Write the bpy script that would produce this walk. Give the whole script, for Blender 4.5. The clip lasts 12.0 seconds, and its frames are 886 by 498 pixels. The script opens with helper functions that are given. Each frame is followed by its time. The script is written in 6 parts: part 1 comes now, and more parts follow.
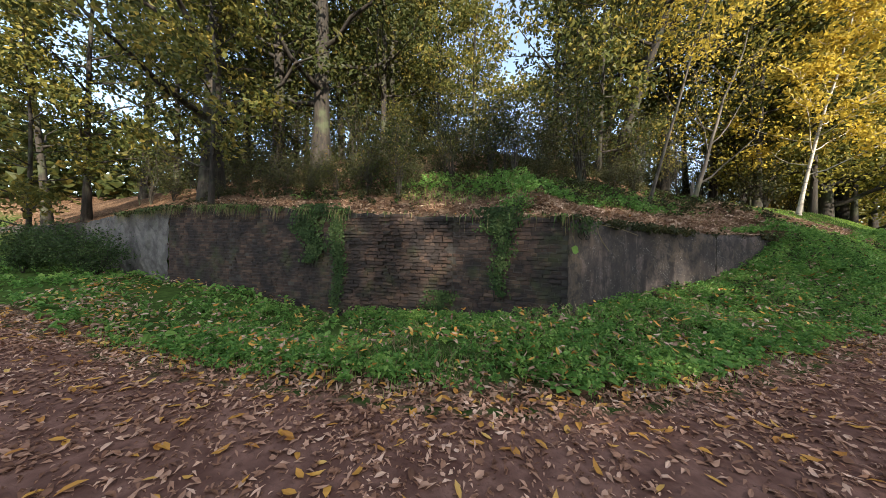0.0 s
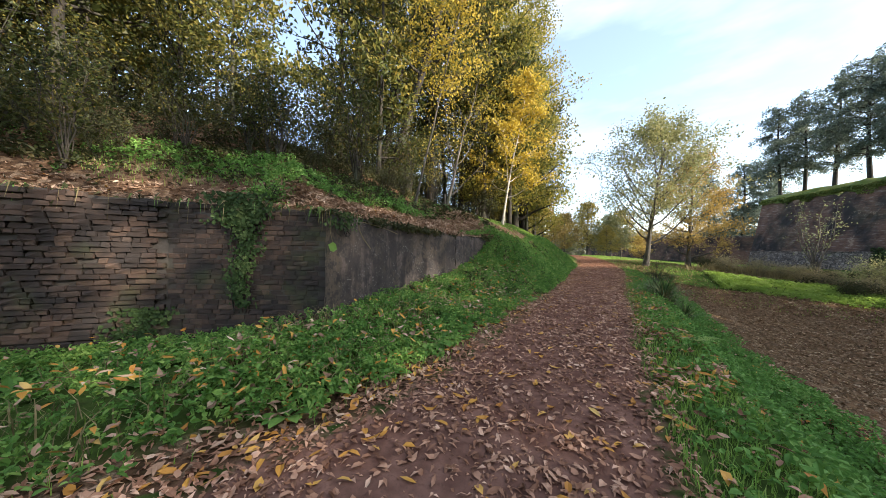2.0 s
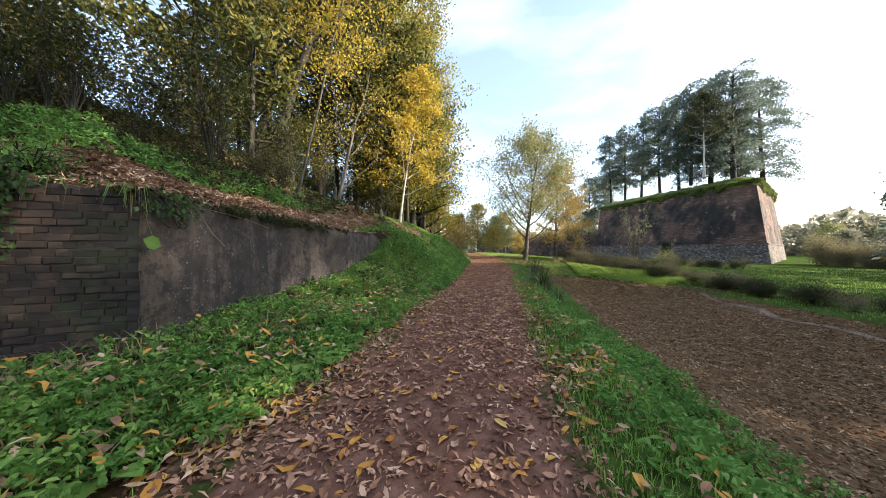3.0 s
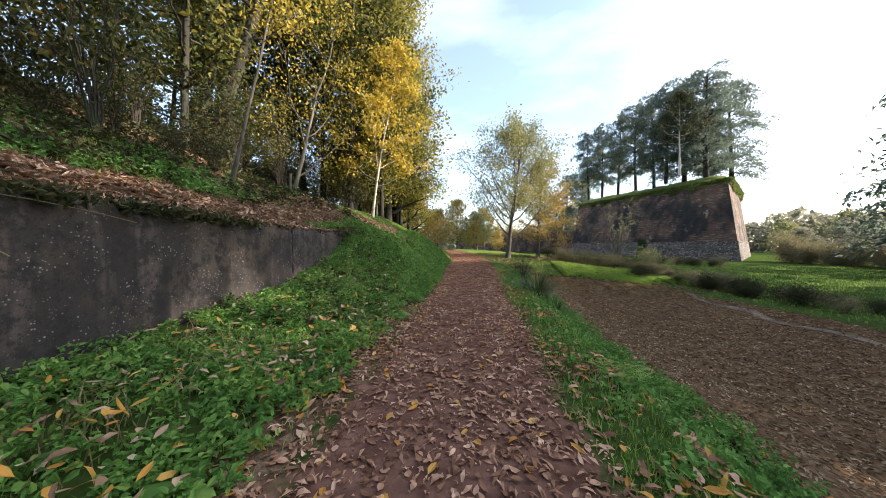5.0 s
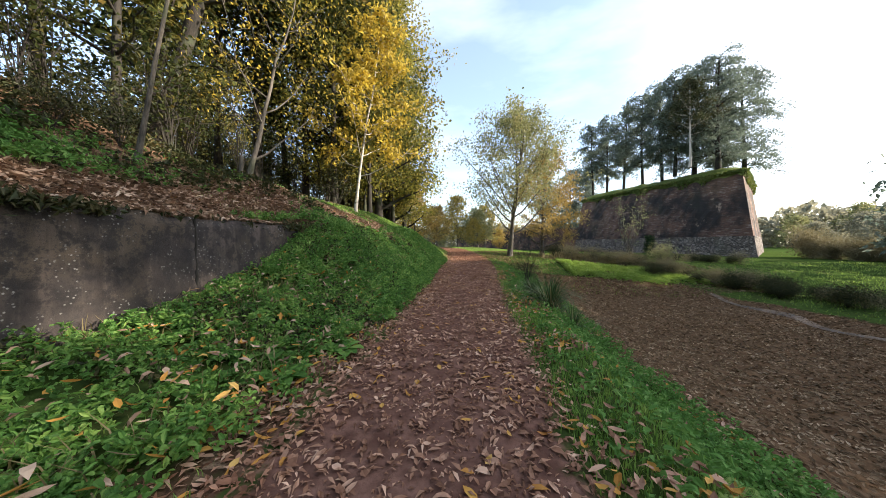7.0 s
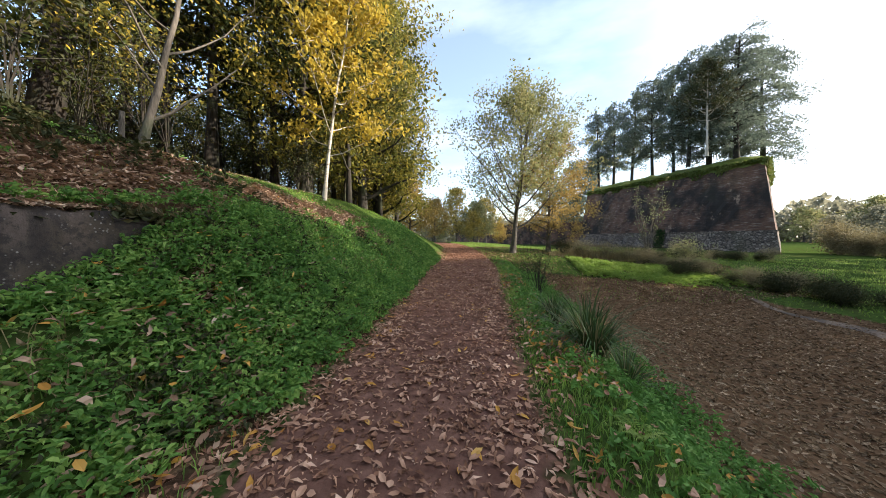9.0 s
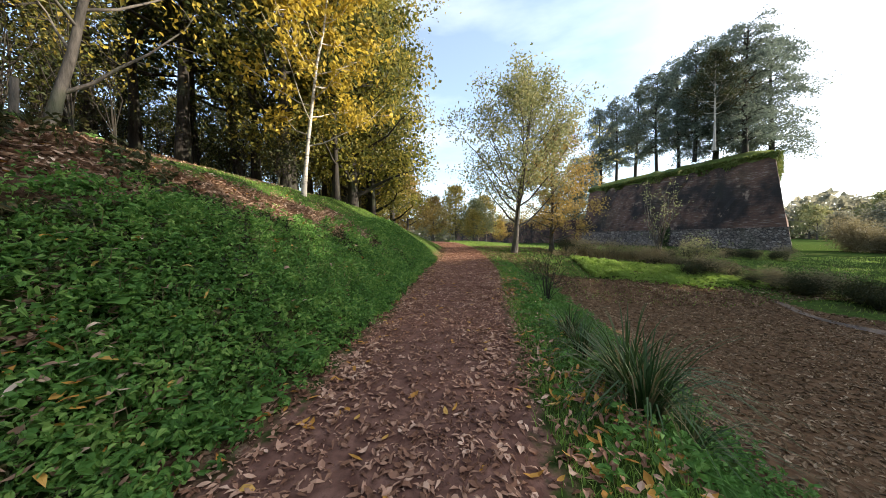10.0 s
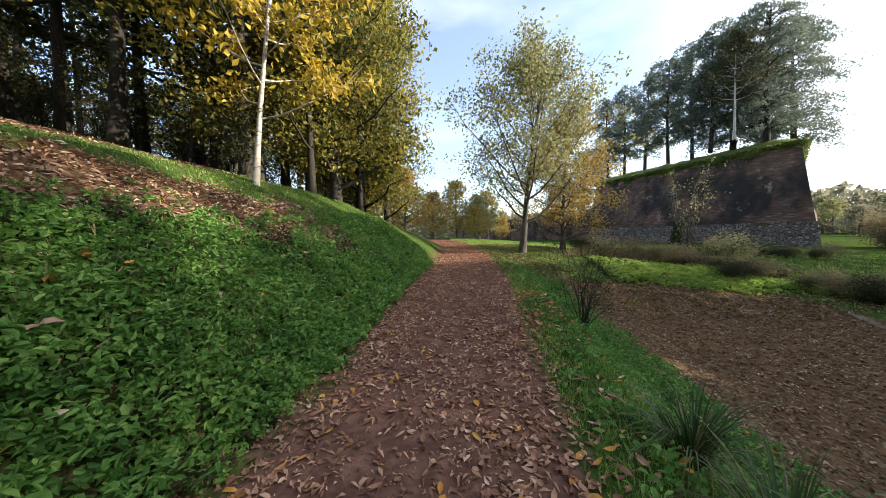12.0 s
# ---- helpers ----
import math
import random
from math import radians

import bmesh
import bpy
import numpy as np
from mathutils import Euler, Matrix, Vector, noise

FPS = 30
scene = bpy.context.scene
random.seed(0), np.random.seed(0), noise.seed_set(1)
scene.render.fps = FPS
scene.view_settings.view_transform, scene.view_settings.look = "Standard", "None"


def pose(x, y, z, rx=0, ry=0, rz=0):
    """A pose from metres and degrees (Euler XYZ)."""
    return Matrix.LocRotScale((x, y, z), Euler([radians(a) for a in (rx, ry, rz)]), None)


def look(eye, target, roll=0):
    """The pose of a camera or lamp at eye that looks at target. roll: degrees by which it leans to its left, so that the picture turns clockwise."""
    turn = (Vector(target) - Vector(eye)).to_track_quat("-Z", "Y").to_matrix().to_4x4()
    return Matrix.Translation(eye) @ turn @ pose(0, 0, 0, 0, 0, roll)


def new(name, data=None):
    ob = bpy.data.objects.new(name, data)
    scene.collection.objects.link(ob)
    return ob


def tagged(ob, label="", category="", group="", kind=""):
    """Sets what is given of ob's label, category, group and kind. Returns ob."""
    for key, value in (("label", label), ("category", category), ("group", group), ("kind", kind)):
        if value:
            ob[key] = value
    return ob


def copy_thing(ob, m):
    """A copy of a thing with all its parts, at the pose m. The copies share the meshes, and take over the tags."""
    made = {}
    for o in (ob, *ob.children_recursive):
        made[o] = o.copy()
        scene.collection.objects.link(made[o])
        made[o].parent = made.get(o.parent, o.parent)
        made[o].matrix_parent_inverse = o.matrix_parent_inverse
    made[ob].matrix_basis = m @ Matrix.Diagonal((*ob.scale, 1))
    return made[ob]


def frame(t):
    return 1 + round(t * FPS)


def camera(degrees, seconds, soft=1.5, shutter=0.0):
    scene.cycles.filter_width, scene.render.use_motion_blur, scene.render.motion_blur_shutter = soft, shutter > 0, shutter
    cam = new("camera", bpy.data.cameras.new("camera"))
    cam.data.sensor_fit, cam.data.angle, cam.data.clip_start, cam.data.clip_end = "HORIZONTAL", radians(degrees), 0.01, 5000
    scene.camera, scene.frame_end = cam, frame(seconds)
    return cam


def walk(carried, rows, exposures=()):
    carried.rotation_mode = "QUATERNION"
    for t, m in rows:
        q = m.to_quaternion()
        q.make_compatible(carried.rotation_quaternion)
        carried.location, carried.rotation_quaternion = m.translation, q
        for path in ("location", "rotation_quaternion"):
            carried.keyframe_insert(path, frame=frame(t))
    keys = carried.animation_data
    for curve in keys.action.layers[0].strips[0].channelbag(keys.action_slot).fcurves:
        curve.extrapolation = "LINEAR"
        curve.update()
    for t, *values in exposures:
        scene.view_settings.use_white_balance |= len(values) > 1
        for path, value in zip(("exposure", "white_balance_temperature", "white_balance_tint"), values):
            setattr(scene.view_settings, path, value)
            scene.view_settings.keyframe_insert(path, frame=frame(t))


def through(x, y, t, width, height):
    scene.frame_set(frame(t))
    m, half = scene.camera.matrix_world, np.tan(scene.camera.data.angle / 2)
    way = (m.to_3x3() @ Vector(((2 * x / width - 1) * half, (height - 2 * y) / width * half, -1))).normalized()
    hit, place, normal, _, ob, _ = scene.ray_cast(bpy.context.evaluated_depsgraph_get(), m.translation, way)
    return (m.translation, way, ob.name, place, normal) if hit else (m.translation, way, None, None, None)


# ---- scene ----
cam = camera(112.3, 12.0, soft=0.85)
PATH = [
    (0, (0.243, -3.214, 1.478), (-1.539, -2.306, 1.452), 1.2),
    (0.5, (0.211, -3.054, 1.475), (-1.4, -1.869, 1.455), 1.4),
    (1, (0.204, -2.866, 1.481), (-1.187, -1.43, 1.466), 1.5),
    (1.5, (0.269, -2.615, 1.478), (-0.865, -0.968, 1.469), 1.2),
    (2, (0.323, -2.318, 1.44), (-0.522, -0.506, 1.443), 1.2),
    (2.5, (0.331, -1.993, 1.4), (-0.2, -0.064, 1.403), 0.1),
    (3, (0.241, -1.636, 1.345), (0.04, 0.354, 1.355), 0.0),
    (3.2, (0.212, -1.48, 1.342), (0.134, 0.519, 1.353), -0.3),
    (4.8, (0.038, 0.15, 1.509), (-0.023, 2.149, 1.487), 0.1),
    (5, (0.059, 0.36, 1.513), (0.002, 2.359, 1.495), 0.1),
    (5.5, (0.2, 0.919, 1.483), (0.14, 2.918, 1.461), 0.1),
    (6, (0.31, 1.438, 1.476), (0.247, 3.437, 1.452), -0.0),
    (6.5, (0.378, 1.955, 1.492), (0.315, 3.953, 1.468), -0.2),
    (7, (0.466, 2.523, 1.481), (0.397, 4.521, 1.45), -0.4),
    (7.2, (0.496, 2.734, 1.481), (0.425, 4.732, 1.455), -0.4),
    (8.8, (0.794, 5.208, 1.579), (0.721, 7.206, 1.51), -0.4),
    (9, (0.824, 5.529, 1.58), (0.752, 7.526, 1.51), -0.4),
    (9.5, (0.916, 6.248, 1.573), (0.843, 8.245, 1.499), -0.6),
    (10, (0.987, 6.939, 1.624), (0.914, 8.936, 1.544), -0.7),
    (10.5, (1.043, 7.656, 1.63), (0.968, 9.653, 1.546), -0.8),
    (11, (1.114, 8.296, 1.622), (1.037, 10.292, 1.528), -0.8),
    (11.5, (1.097, 8.965, 1.671), (1.02, 10.961, 1.566), -0.7),
    (11.9, (1.06, 9.456, 1.705), (0.989, 11.452, 1.601), -0.6),
    (12, (1.07, 9.584, 1.707), (0.989, 11.58, 1.608), -1.1),
]
EXPOSURES = [(0.0, 1.46), (3.0, 1.6), (5.5, 1.48), (9.5, 1.34), (12.0, 1.27)]

walk(cam, [(t, look(eye, target, roll)) for t, eye, target, roll in PATH], EXPOSURES)

# ---- light ----
SUN_AZ, SUN_EL = 94.0, 24.0          # degrees right of the path, above the horizon
world = bpy.data.worlds.new("sky")
scene.world = world
world.use_nodes = True
wn, wl = world.node_tree.nodes, world.node_tree.links
wn.clear()
sky = wn.new("ShaderNodeTexSky")
sky.sky_type = "NISHITA"
sky.sun_disc = False
sky.sun_elevation = radians(SUN_EL)
sky.sun_rotation = radians(SUN_AZ)
sky.air_density, sky.dust_density, sky.ozone_density = 1.0, 1.0, 1.5
wco = wn.new("ShaderNodeTexCoord")
wmap = wn.new("ShaderNodeMapping")
wmap.inputs["Scale"].default_value = (1.1, 1.7, 3.6)
cloud = wn.new("ShaderNodeTexNoise")
cloud.inputs["Scale"].default_value = 1.3
cloud.inputs["Detail"].default_value = 6.0
cloud.inputs["Roughness"].default_value = 0.55
ramp = wn.new("ShaderNodeMapRange")
ramp.inputs["From Min"].default_value, ramp.inputs["From Max"].default_value = 0.50, 0.84
ramp.inputs["To Min"].default_value, ramp.inputs["To Max"].default_value = 0.08, 0.38
# thin bright haze spreads round the sun
toward = wn.new("ShaderNodeVectorMath")
toward.operation = "DOT_PRODUCT"
toward.inputs[1].default_value = (math.sin(radians(SUN_AZ)) * math.cos(radians(SUN_EL)), math.cos(radians(SUN_AZ)) * math.cos(radians(SUN_EL)), math.sin(radians(SUN_EL)))
haze = wn.new("ShaderNodeMapRange")
haze.interpolation_type = "SMOOTHSTEP"
haze.inputs["From Min"].default_value, haze.inputs["From Max"].default_value = 0.46, 1.05
haze.inputs["To Min"].default_value, haze.inputs["To Max"].default_value = 0.0, 0.95
veil = wn.new("ShaderNodeMix")
veil.inputs["B"].default_value = 1.0
wmix = wn.new("ShaderNodeMix")
wmix.data_type = "RGBA"
wmix.inputs["B"].default_value = (7.3, 7.5, 7.8, 1)
wbg = wn.new("ShaderNodeBackground")
wbg.inputs["Strength"].default_value = 0.15
wout = wn.new("ShaderNodeOutputWorld")
wl.new(wco.outputs["Generated"], wmap.inputs["Vector"])
wl.new(wmap.outputs["Vector"], cloud.inputs["Vector"])
wl.new(cloud.outputs["Fac"], ramp.inputs["Value"])
wl.new(wco.outputs["Generated"], toward.inputs[0])
wl.new(toward.outputs["Value"], haze.inputs["Value"])
wl.new(ramp.outputs["Result"], veil.inputs["A"])
wl.new(haze.outputs["Result"], veil.inputs["Factor"])
wl.new(veil.outputs["Result"], wmix.inputs["Factor"])
wl.new(sky.outputs["Color"], wmix.inputs["A"])
wl.new(wmix.outputs["Result"], wbg.inputs["Color"])
wl.new(wbg.outputs["Background"], wout.inputs["Surface"])

sun_data = bpy.data.lights.new("sun", "SUN")
sun_data.energy, sun_data.angle, sun_data.color = 5.0, radians(0.6), (1.0, 0.90, 0.76)
sun = new("sun", sun_data)
az, el = radians(SUN_AZ), radians(SUN_EL)
sun.matrix_world = look((math.sin(az) * math.cos(el) * 90, math.cos(az) * math.cos(el) * 90, math.sin(el) * 90), (0, 0, 0))

# ---- materials ----
def material(name):
    m = bpy.data.materials.new(name)
    m.use_nodes = True
    nt = m.node_tree
    return m, nt, nt.nodes["Principled BSDF"]


def noise_tex(nt, scale, detail=5.0, rough=0.6, vector=None):
    n = nt.nodes.new("ShaderNodeTexNoise")
    n.inputs["Scale"].default_value = scale
    n.inputs["Detail"].default_value = detail
    n.inputs["Roughness"].default_value = rough
    if vector is not None:
        nt.links.new(vector, n.inputs["Vector"])
    return n.outputs["Fac"]


def where(nt):
    return nt.nodes.new("ShaderNodeNewGeometry").outputs["Position"]


def remap(nt, value, lo, hi, a=0.0, b=1.0, smooth=True):
    n = nt.nodes.new("ShaderNodeMapRange")
    n.interpolation_type = "SMOOTHSTEP" if smooth else "LINEAR"
    nt.links.new(value, n.inputs["Value"])
    for key, v in (("From Min", lo), ("From Max", hi), ("To Min", a), ("To Max", b)):
        n.inputs[key].default_value = v
    return n.outputs["Result"]


def calc(nt, op, a, b=0.5):
    n = nt.nodes.new("ShaderNodeMath")
    n.operation = op
    for i, v in enumerate((a, b)):
        if isinstance(v, (int, float)):
            n.inputs[i].default_value = v
        else:
            nt.links.new(v, n.inputs[i])
    return n.outputs[0]


def blend(nt, fac, a, b, mode="MIX"):
    n = nt.nodes.new("ShaderNodeMix")
    n.data_type, n.blend_type = "RGBA", mode
    for key, v in (("Factor", fac), ("A", a), ("B", b)):
        sock = n.inputs[key] if key == "Factor" else [s for s in n.inputs if s.name == key and s.type == "RGBA"][0]
        if isinstance(v, (int, float)):
            sock.default_value = v
        elif isinstance(v, tuple):
            sock.default_value = (*v, 1)
        else:
            nt.links.new(v, sock)
    return [s for s in n.outputs if s.type == "RGBA"][0]


def bump(nt, shader, height, strength=0.5, distance=0.02):
    n = nt.nodes.new("ShaderNodeBump")
    n.inputs["Strength"].default_value, n.inputs["Distance"].default_value = strength, distance
    nt.links.new(height, n.inputs["Height"])
    nt.links.new(n.outputs["Normal"], shader.inputs["Normal"])


def ramp_colours(nt, value, stops):
    n = nt.nodes.new("ShaderNodeValToRGB")
    e = n.color_ramp.elements
    while len(e) < len(stops):
        e.new(0.5)
    for i, (p, c) in enumerate(stops):
        e[i].position, e[i].color = p, (*c, 1)
    nt.links.new(value, n.inputs["Fac"])
    return n.outputs["Color"]


def leaf_material(name, stops, through=0.45, rough=0.5, patch=1.2):
    """A leaf: its colour differs from leaf to leaf and from bough to bough; part of the light goes through."""
    m, nt, p = material(name)
    geo = nt.nodes.new("ShaderNodeNewGeometry")
    big = noise_tex(nt, patch, 2.0, 0.5, geo.outputs["Position"])
    v = calc(nt, "ADD", calc(nt, "MULTIPLY", geo.outputs["Random Per Island"], 0.62), calc(nt, "MULTIPLY", remap(nt, big, 0.3, 0.7), 0.38))
    col = ramp_colours(nt, v, stops)
    nt.links.new(col, p.inputs["Base Color"])
    p.inputs["Roughness"].default_value = rough
    p.inputs["Specular IOR Level"].default_value = 0.18
    tr = nt.nodes.new("ShaderNodeBsdfTranslucent")
    nt.links.new(col, tr.inputs["Color"])
    mix = nt.nodes.new("ShaderNodeMixShader")
    mix.inputs[0].default_value = through
    nt.links.new(p.outputs[0], mix.inputs[1])
    nt.links.new(tr.outputs[0], mix.inputs[2])
    nt.links.new(mix.outputs[0], nt.nodes["Material Output"].inputs["Surface"])
    return m


def bark_material(name, dark, light, scale=9.0):
    m, nt, p = material(name)
    pos = where(nt)
    mp = nt.nodes.new("ShaderNodeMapping")
    mp.inputs["Scale"].default_value = (1, 1, 0.22)
    nt.links.new(pos, mp.inputs["Vector"])
    n1 = noise_tex(nt, scale, 8.0, 0.7, mp.outputs["Vector"])
    n2 = noise_tex(nt, 1.3, 3.0, 0.5, pos)
    c = blend(nt, remap(nt, n1, 0.35, 0.68), dark, light)
    c = blend(nt, remap(nt, n2, 0.5, 0.72, 0.0, 0.6), c, (0.07, 0.085, 0.04))
    nt.links.new(c, p.inputs["Base Color"])
    p.inputs["Roughness"].default_value = 0.9
    bump(nt, p, n1, 0.8, 0.03)
    return m


def birch_material():
    m, nt, p = material("pale_bark")
    pos = where(nt)
    mp = nt.nodes.new("ShaderNodeMapping")
    mp.inputs["Scale"].default_value = (0.6, 0.6, 3.0)
    nt.links.new(pos, mp.inputs["Vector"])
    n = noise_tex(nt, 4.0, 5.0, 0.65, mp.outputs["Vector"])
    c = blend(nt, remap(nt, n, 0.52, 0.66), (0.46, 0.41, 0.34), (0.09, 0.075, 0.06))
    nt.links.new(c, p.inputs["Base Color"])
    p.inputs["Roughness"].default_value = 0.75
    bump(nt, p, n, 0.3, 0.01)
    return m


def masonry_material(name, stops, moss=0.25, scale=26.0, stain=1.6, courses=0.0, grime=0.55, rubble=0.0, scars=0.0):
    """Bricks and stones: each has its own tone, with grain, black weathering and green algae."""
    m, nt, p = material(name)
    geo = nt.nodes.new("ShaderNodeNewGeometry")
    pos = geo.outputs["Position"]
    rnd = nt.nodes.new("ShaderNodeObjectInfo").outputs["Random"]
    r = calc(nt, "FRACT", calc(nt, "ADD", geo.outputs["Random Per Island"], rnd), 0)
    grain = noise_tex(nt, scale, 8.0, 0.7, pos)
    stains = noise_tex(nt, stain, 5.0, 0.6, pos)
    green = noise_tex(nt, stain * 0.7, 4.0, 0.6, calc_offset(nt, pos, 17.0))
    c = ramp_colours(nt, r, stops)
    c = blend(nt, remap(nt, grain, 0.3, 0.75, 0.0, 0.45), c, (0.045, 0.04, 0.036))
    if courses:
        mp = nt.nodes.new("ShaderNodeMapping")
        mp.inputs["Scale"].default_value = (0.9, 0.9, courses)
        nt.links.new(pos, mp.inputs["Vector"])
        rows = noise_tex(nt, 1.0, 5.0, 0.7, mp.outputs["Vector"])
        c = blend(nt, remap(nt, rows, 0.52, 0.66, 0.0, 0.6), c, (0.30, 0.24, 0.20))
        c = blend(nt, remap(nt, rows, 0.46, 0.34, 0.0, 0.75), c, (0.04, 0.03, 0.027))
    c = blend(nt, remap(nt, stains, 0.40, 0.62, 0.0, grime), c, (0.016, 0.013, 0.012))
    if scars:
        scar = noise_tex(nt, scars, 9.0, 0.75, calc_offset(nt, pos, 31.0))
        c = blend(nt, remap(nt, scar, 0.58, 0.66, 0.0, 0.75), c, (0.33, 0.225, 0.16))
    if rubble:
        vor = nt.nodes.new("ShaderNodeTexVoronoi")
        vor.inputs["Scale"].default_value = rubble
        edge = nt.nodes.new("ShaderNodeTexVoronoi")
        edge.feature = "DISTANCE_TO_EDGE"
        edge.inputs["Scale"].default_value = rubble
        mpr = nt.nodes.new("ShaderNodeMapping")
        mpr.inputs["Scale"].default_value = (1.0, 1.0, 1.7)
        nt.links.new(pos, mpr.inputs["Vector"])
        nt.links.new(mpr.outputs["Vector"], vor.inputs["Vector"])
        nt.links.new(mpr.outputs["Vector"], edge.inputs["Vector"])
        sep = nt.nodes.new("ShaderNodeSeparateColor")
        nt.links.new(vor.outputs["Color"], sep.inputs["Color"])
        c = blend(nt, 0.8, c, ramp_colours(nt, sep.outputs["Red"], stops))
        c = blend(nt, remap(nt, edge.outputs["Distance"], 0.04, 0.12, 0.92, 0.0), c, (0.02, 0.016, 0.014))
    c = blend(nt, remap(nt, green, 0.52, 0.72, 0.0, moss), c, (0.06, 0.075, 0.025))
    nt.links.new(c, p.inputs["Base Color"])
    p.inputs["Roughness"].default_value = 0.92
    bump(nt, p, grain, 0.7, 0.012)
    return m


def calc_offset(nt, pos, d):
    n = nt.nodes.new("ShaderNodeVectorMath")
    n.operation = "ADD"
    n.inputs[1].default_value = (d, d * 0.7, d * 1.3)
    nt.links.new(pos, n.inputs[0])
    return n.outputs[0]


def concrete_material():
    m, nt, p = material("weathered_concrete")
    pos = where(nt)
    mp = nt.nodes.new("ShaderNodeMapping")
    mp.inputs["Scale"].default_value = (1.6, 1.6, 0.13)
    nt.links.new(pos, mp.inputs["Vector"])
    streak = noise_tex(nt, 2.4, 6.0, 0.6, mp.outputs["Vector"])
    blotch = noise_tex(nt, 1.1, 5.0, 0.6, pos)
    fine = noise_tex(nt, 60.0, 8.0, 0.75, pos)
    lichen = nt.nodes.new("ShaderNodeTexVoronoi")
    lichen.inputs["Scale"].default_value = 24.0
    lichen.inputs["Randomness"].default_value = 1.0
    nt.links.new(pos, lichen.inputs["Vector"])
    c = blend(nt, remap(nt, streak, 0.44, 0.62), (0.044, 0.032, 0.027), (0.135, 0.100, 0.083))
    c = blend(nt, remap(nt, blotch, 0.45, 0.60, 0.0, 0.8), c, (0.050, 0.039, 0.033))
    c = blend(nt, remap(nt, noise_tex(nt, 0.9, 3.0, 0.5, calc_offset(nt, pos, 9.0)), 0.5, 0.68, 0.0, 0.55), c, (0.155, 0.110, 0.066))
    mottle = noise_tex(nt, 3.6, 8.0, 0.75, calc_offset(nt, pos, 21.0))
    c = blend(nt, remap(nt, mottle, 0.48, 0.58, 0.0, 0.8), c, (0.024, 0.019, 0.017))
    pitted = noise_tex(nt, 11.0, 8.0, 0.8, calc_offset(nt, pos, 4.0))
    c = blend(nt, remap(nt, pitted, 0.50, 0.62, 0.0, 0.75), c, (0.022, 0.018, 0.017))
    spot = calc(nt, "MULTIPLY", remap(nt, lichen.outputs["Distance"], 0.16, 0.30, 1.0, 0.0), remap(nt, noise_tex(nt, 2.2, 6.0, 0.8, pos), 0.50, 0.60))
    c = blend(nt, calc(nt, "MULTIPLY", spot, 0.7), c, (0.46, 0.43, 0.39))
    c = blend(nt, remap(nt, fine, 0.35, 0.75, 0.0, 0.45), c, (0.03, 0.026, 0.026))
    nt.links.new(c, p.inputs["Base Color"])
    p.inputs["Roughness"].default_value = 0.9
    bump(nt, p, calc(nt, "ADD", fine, calc(nt, "MULTIPLY", pitted, 1.5)), 0.6, 0.015)
    return m


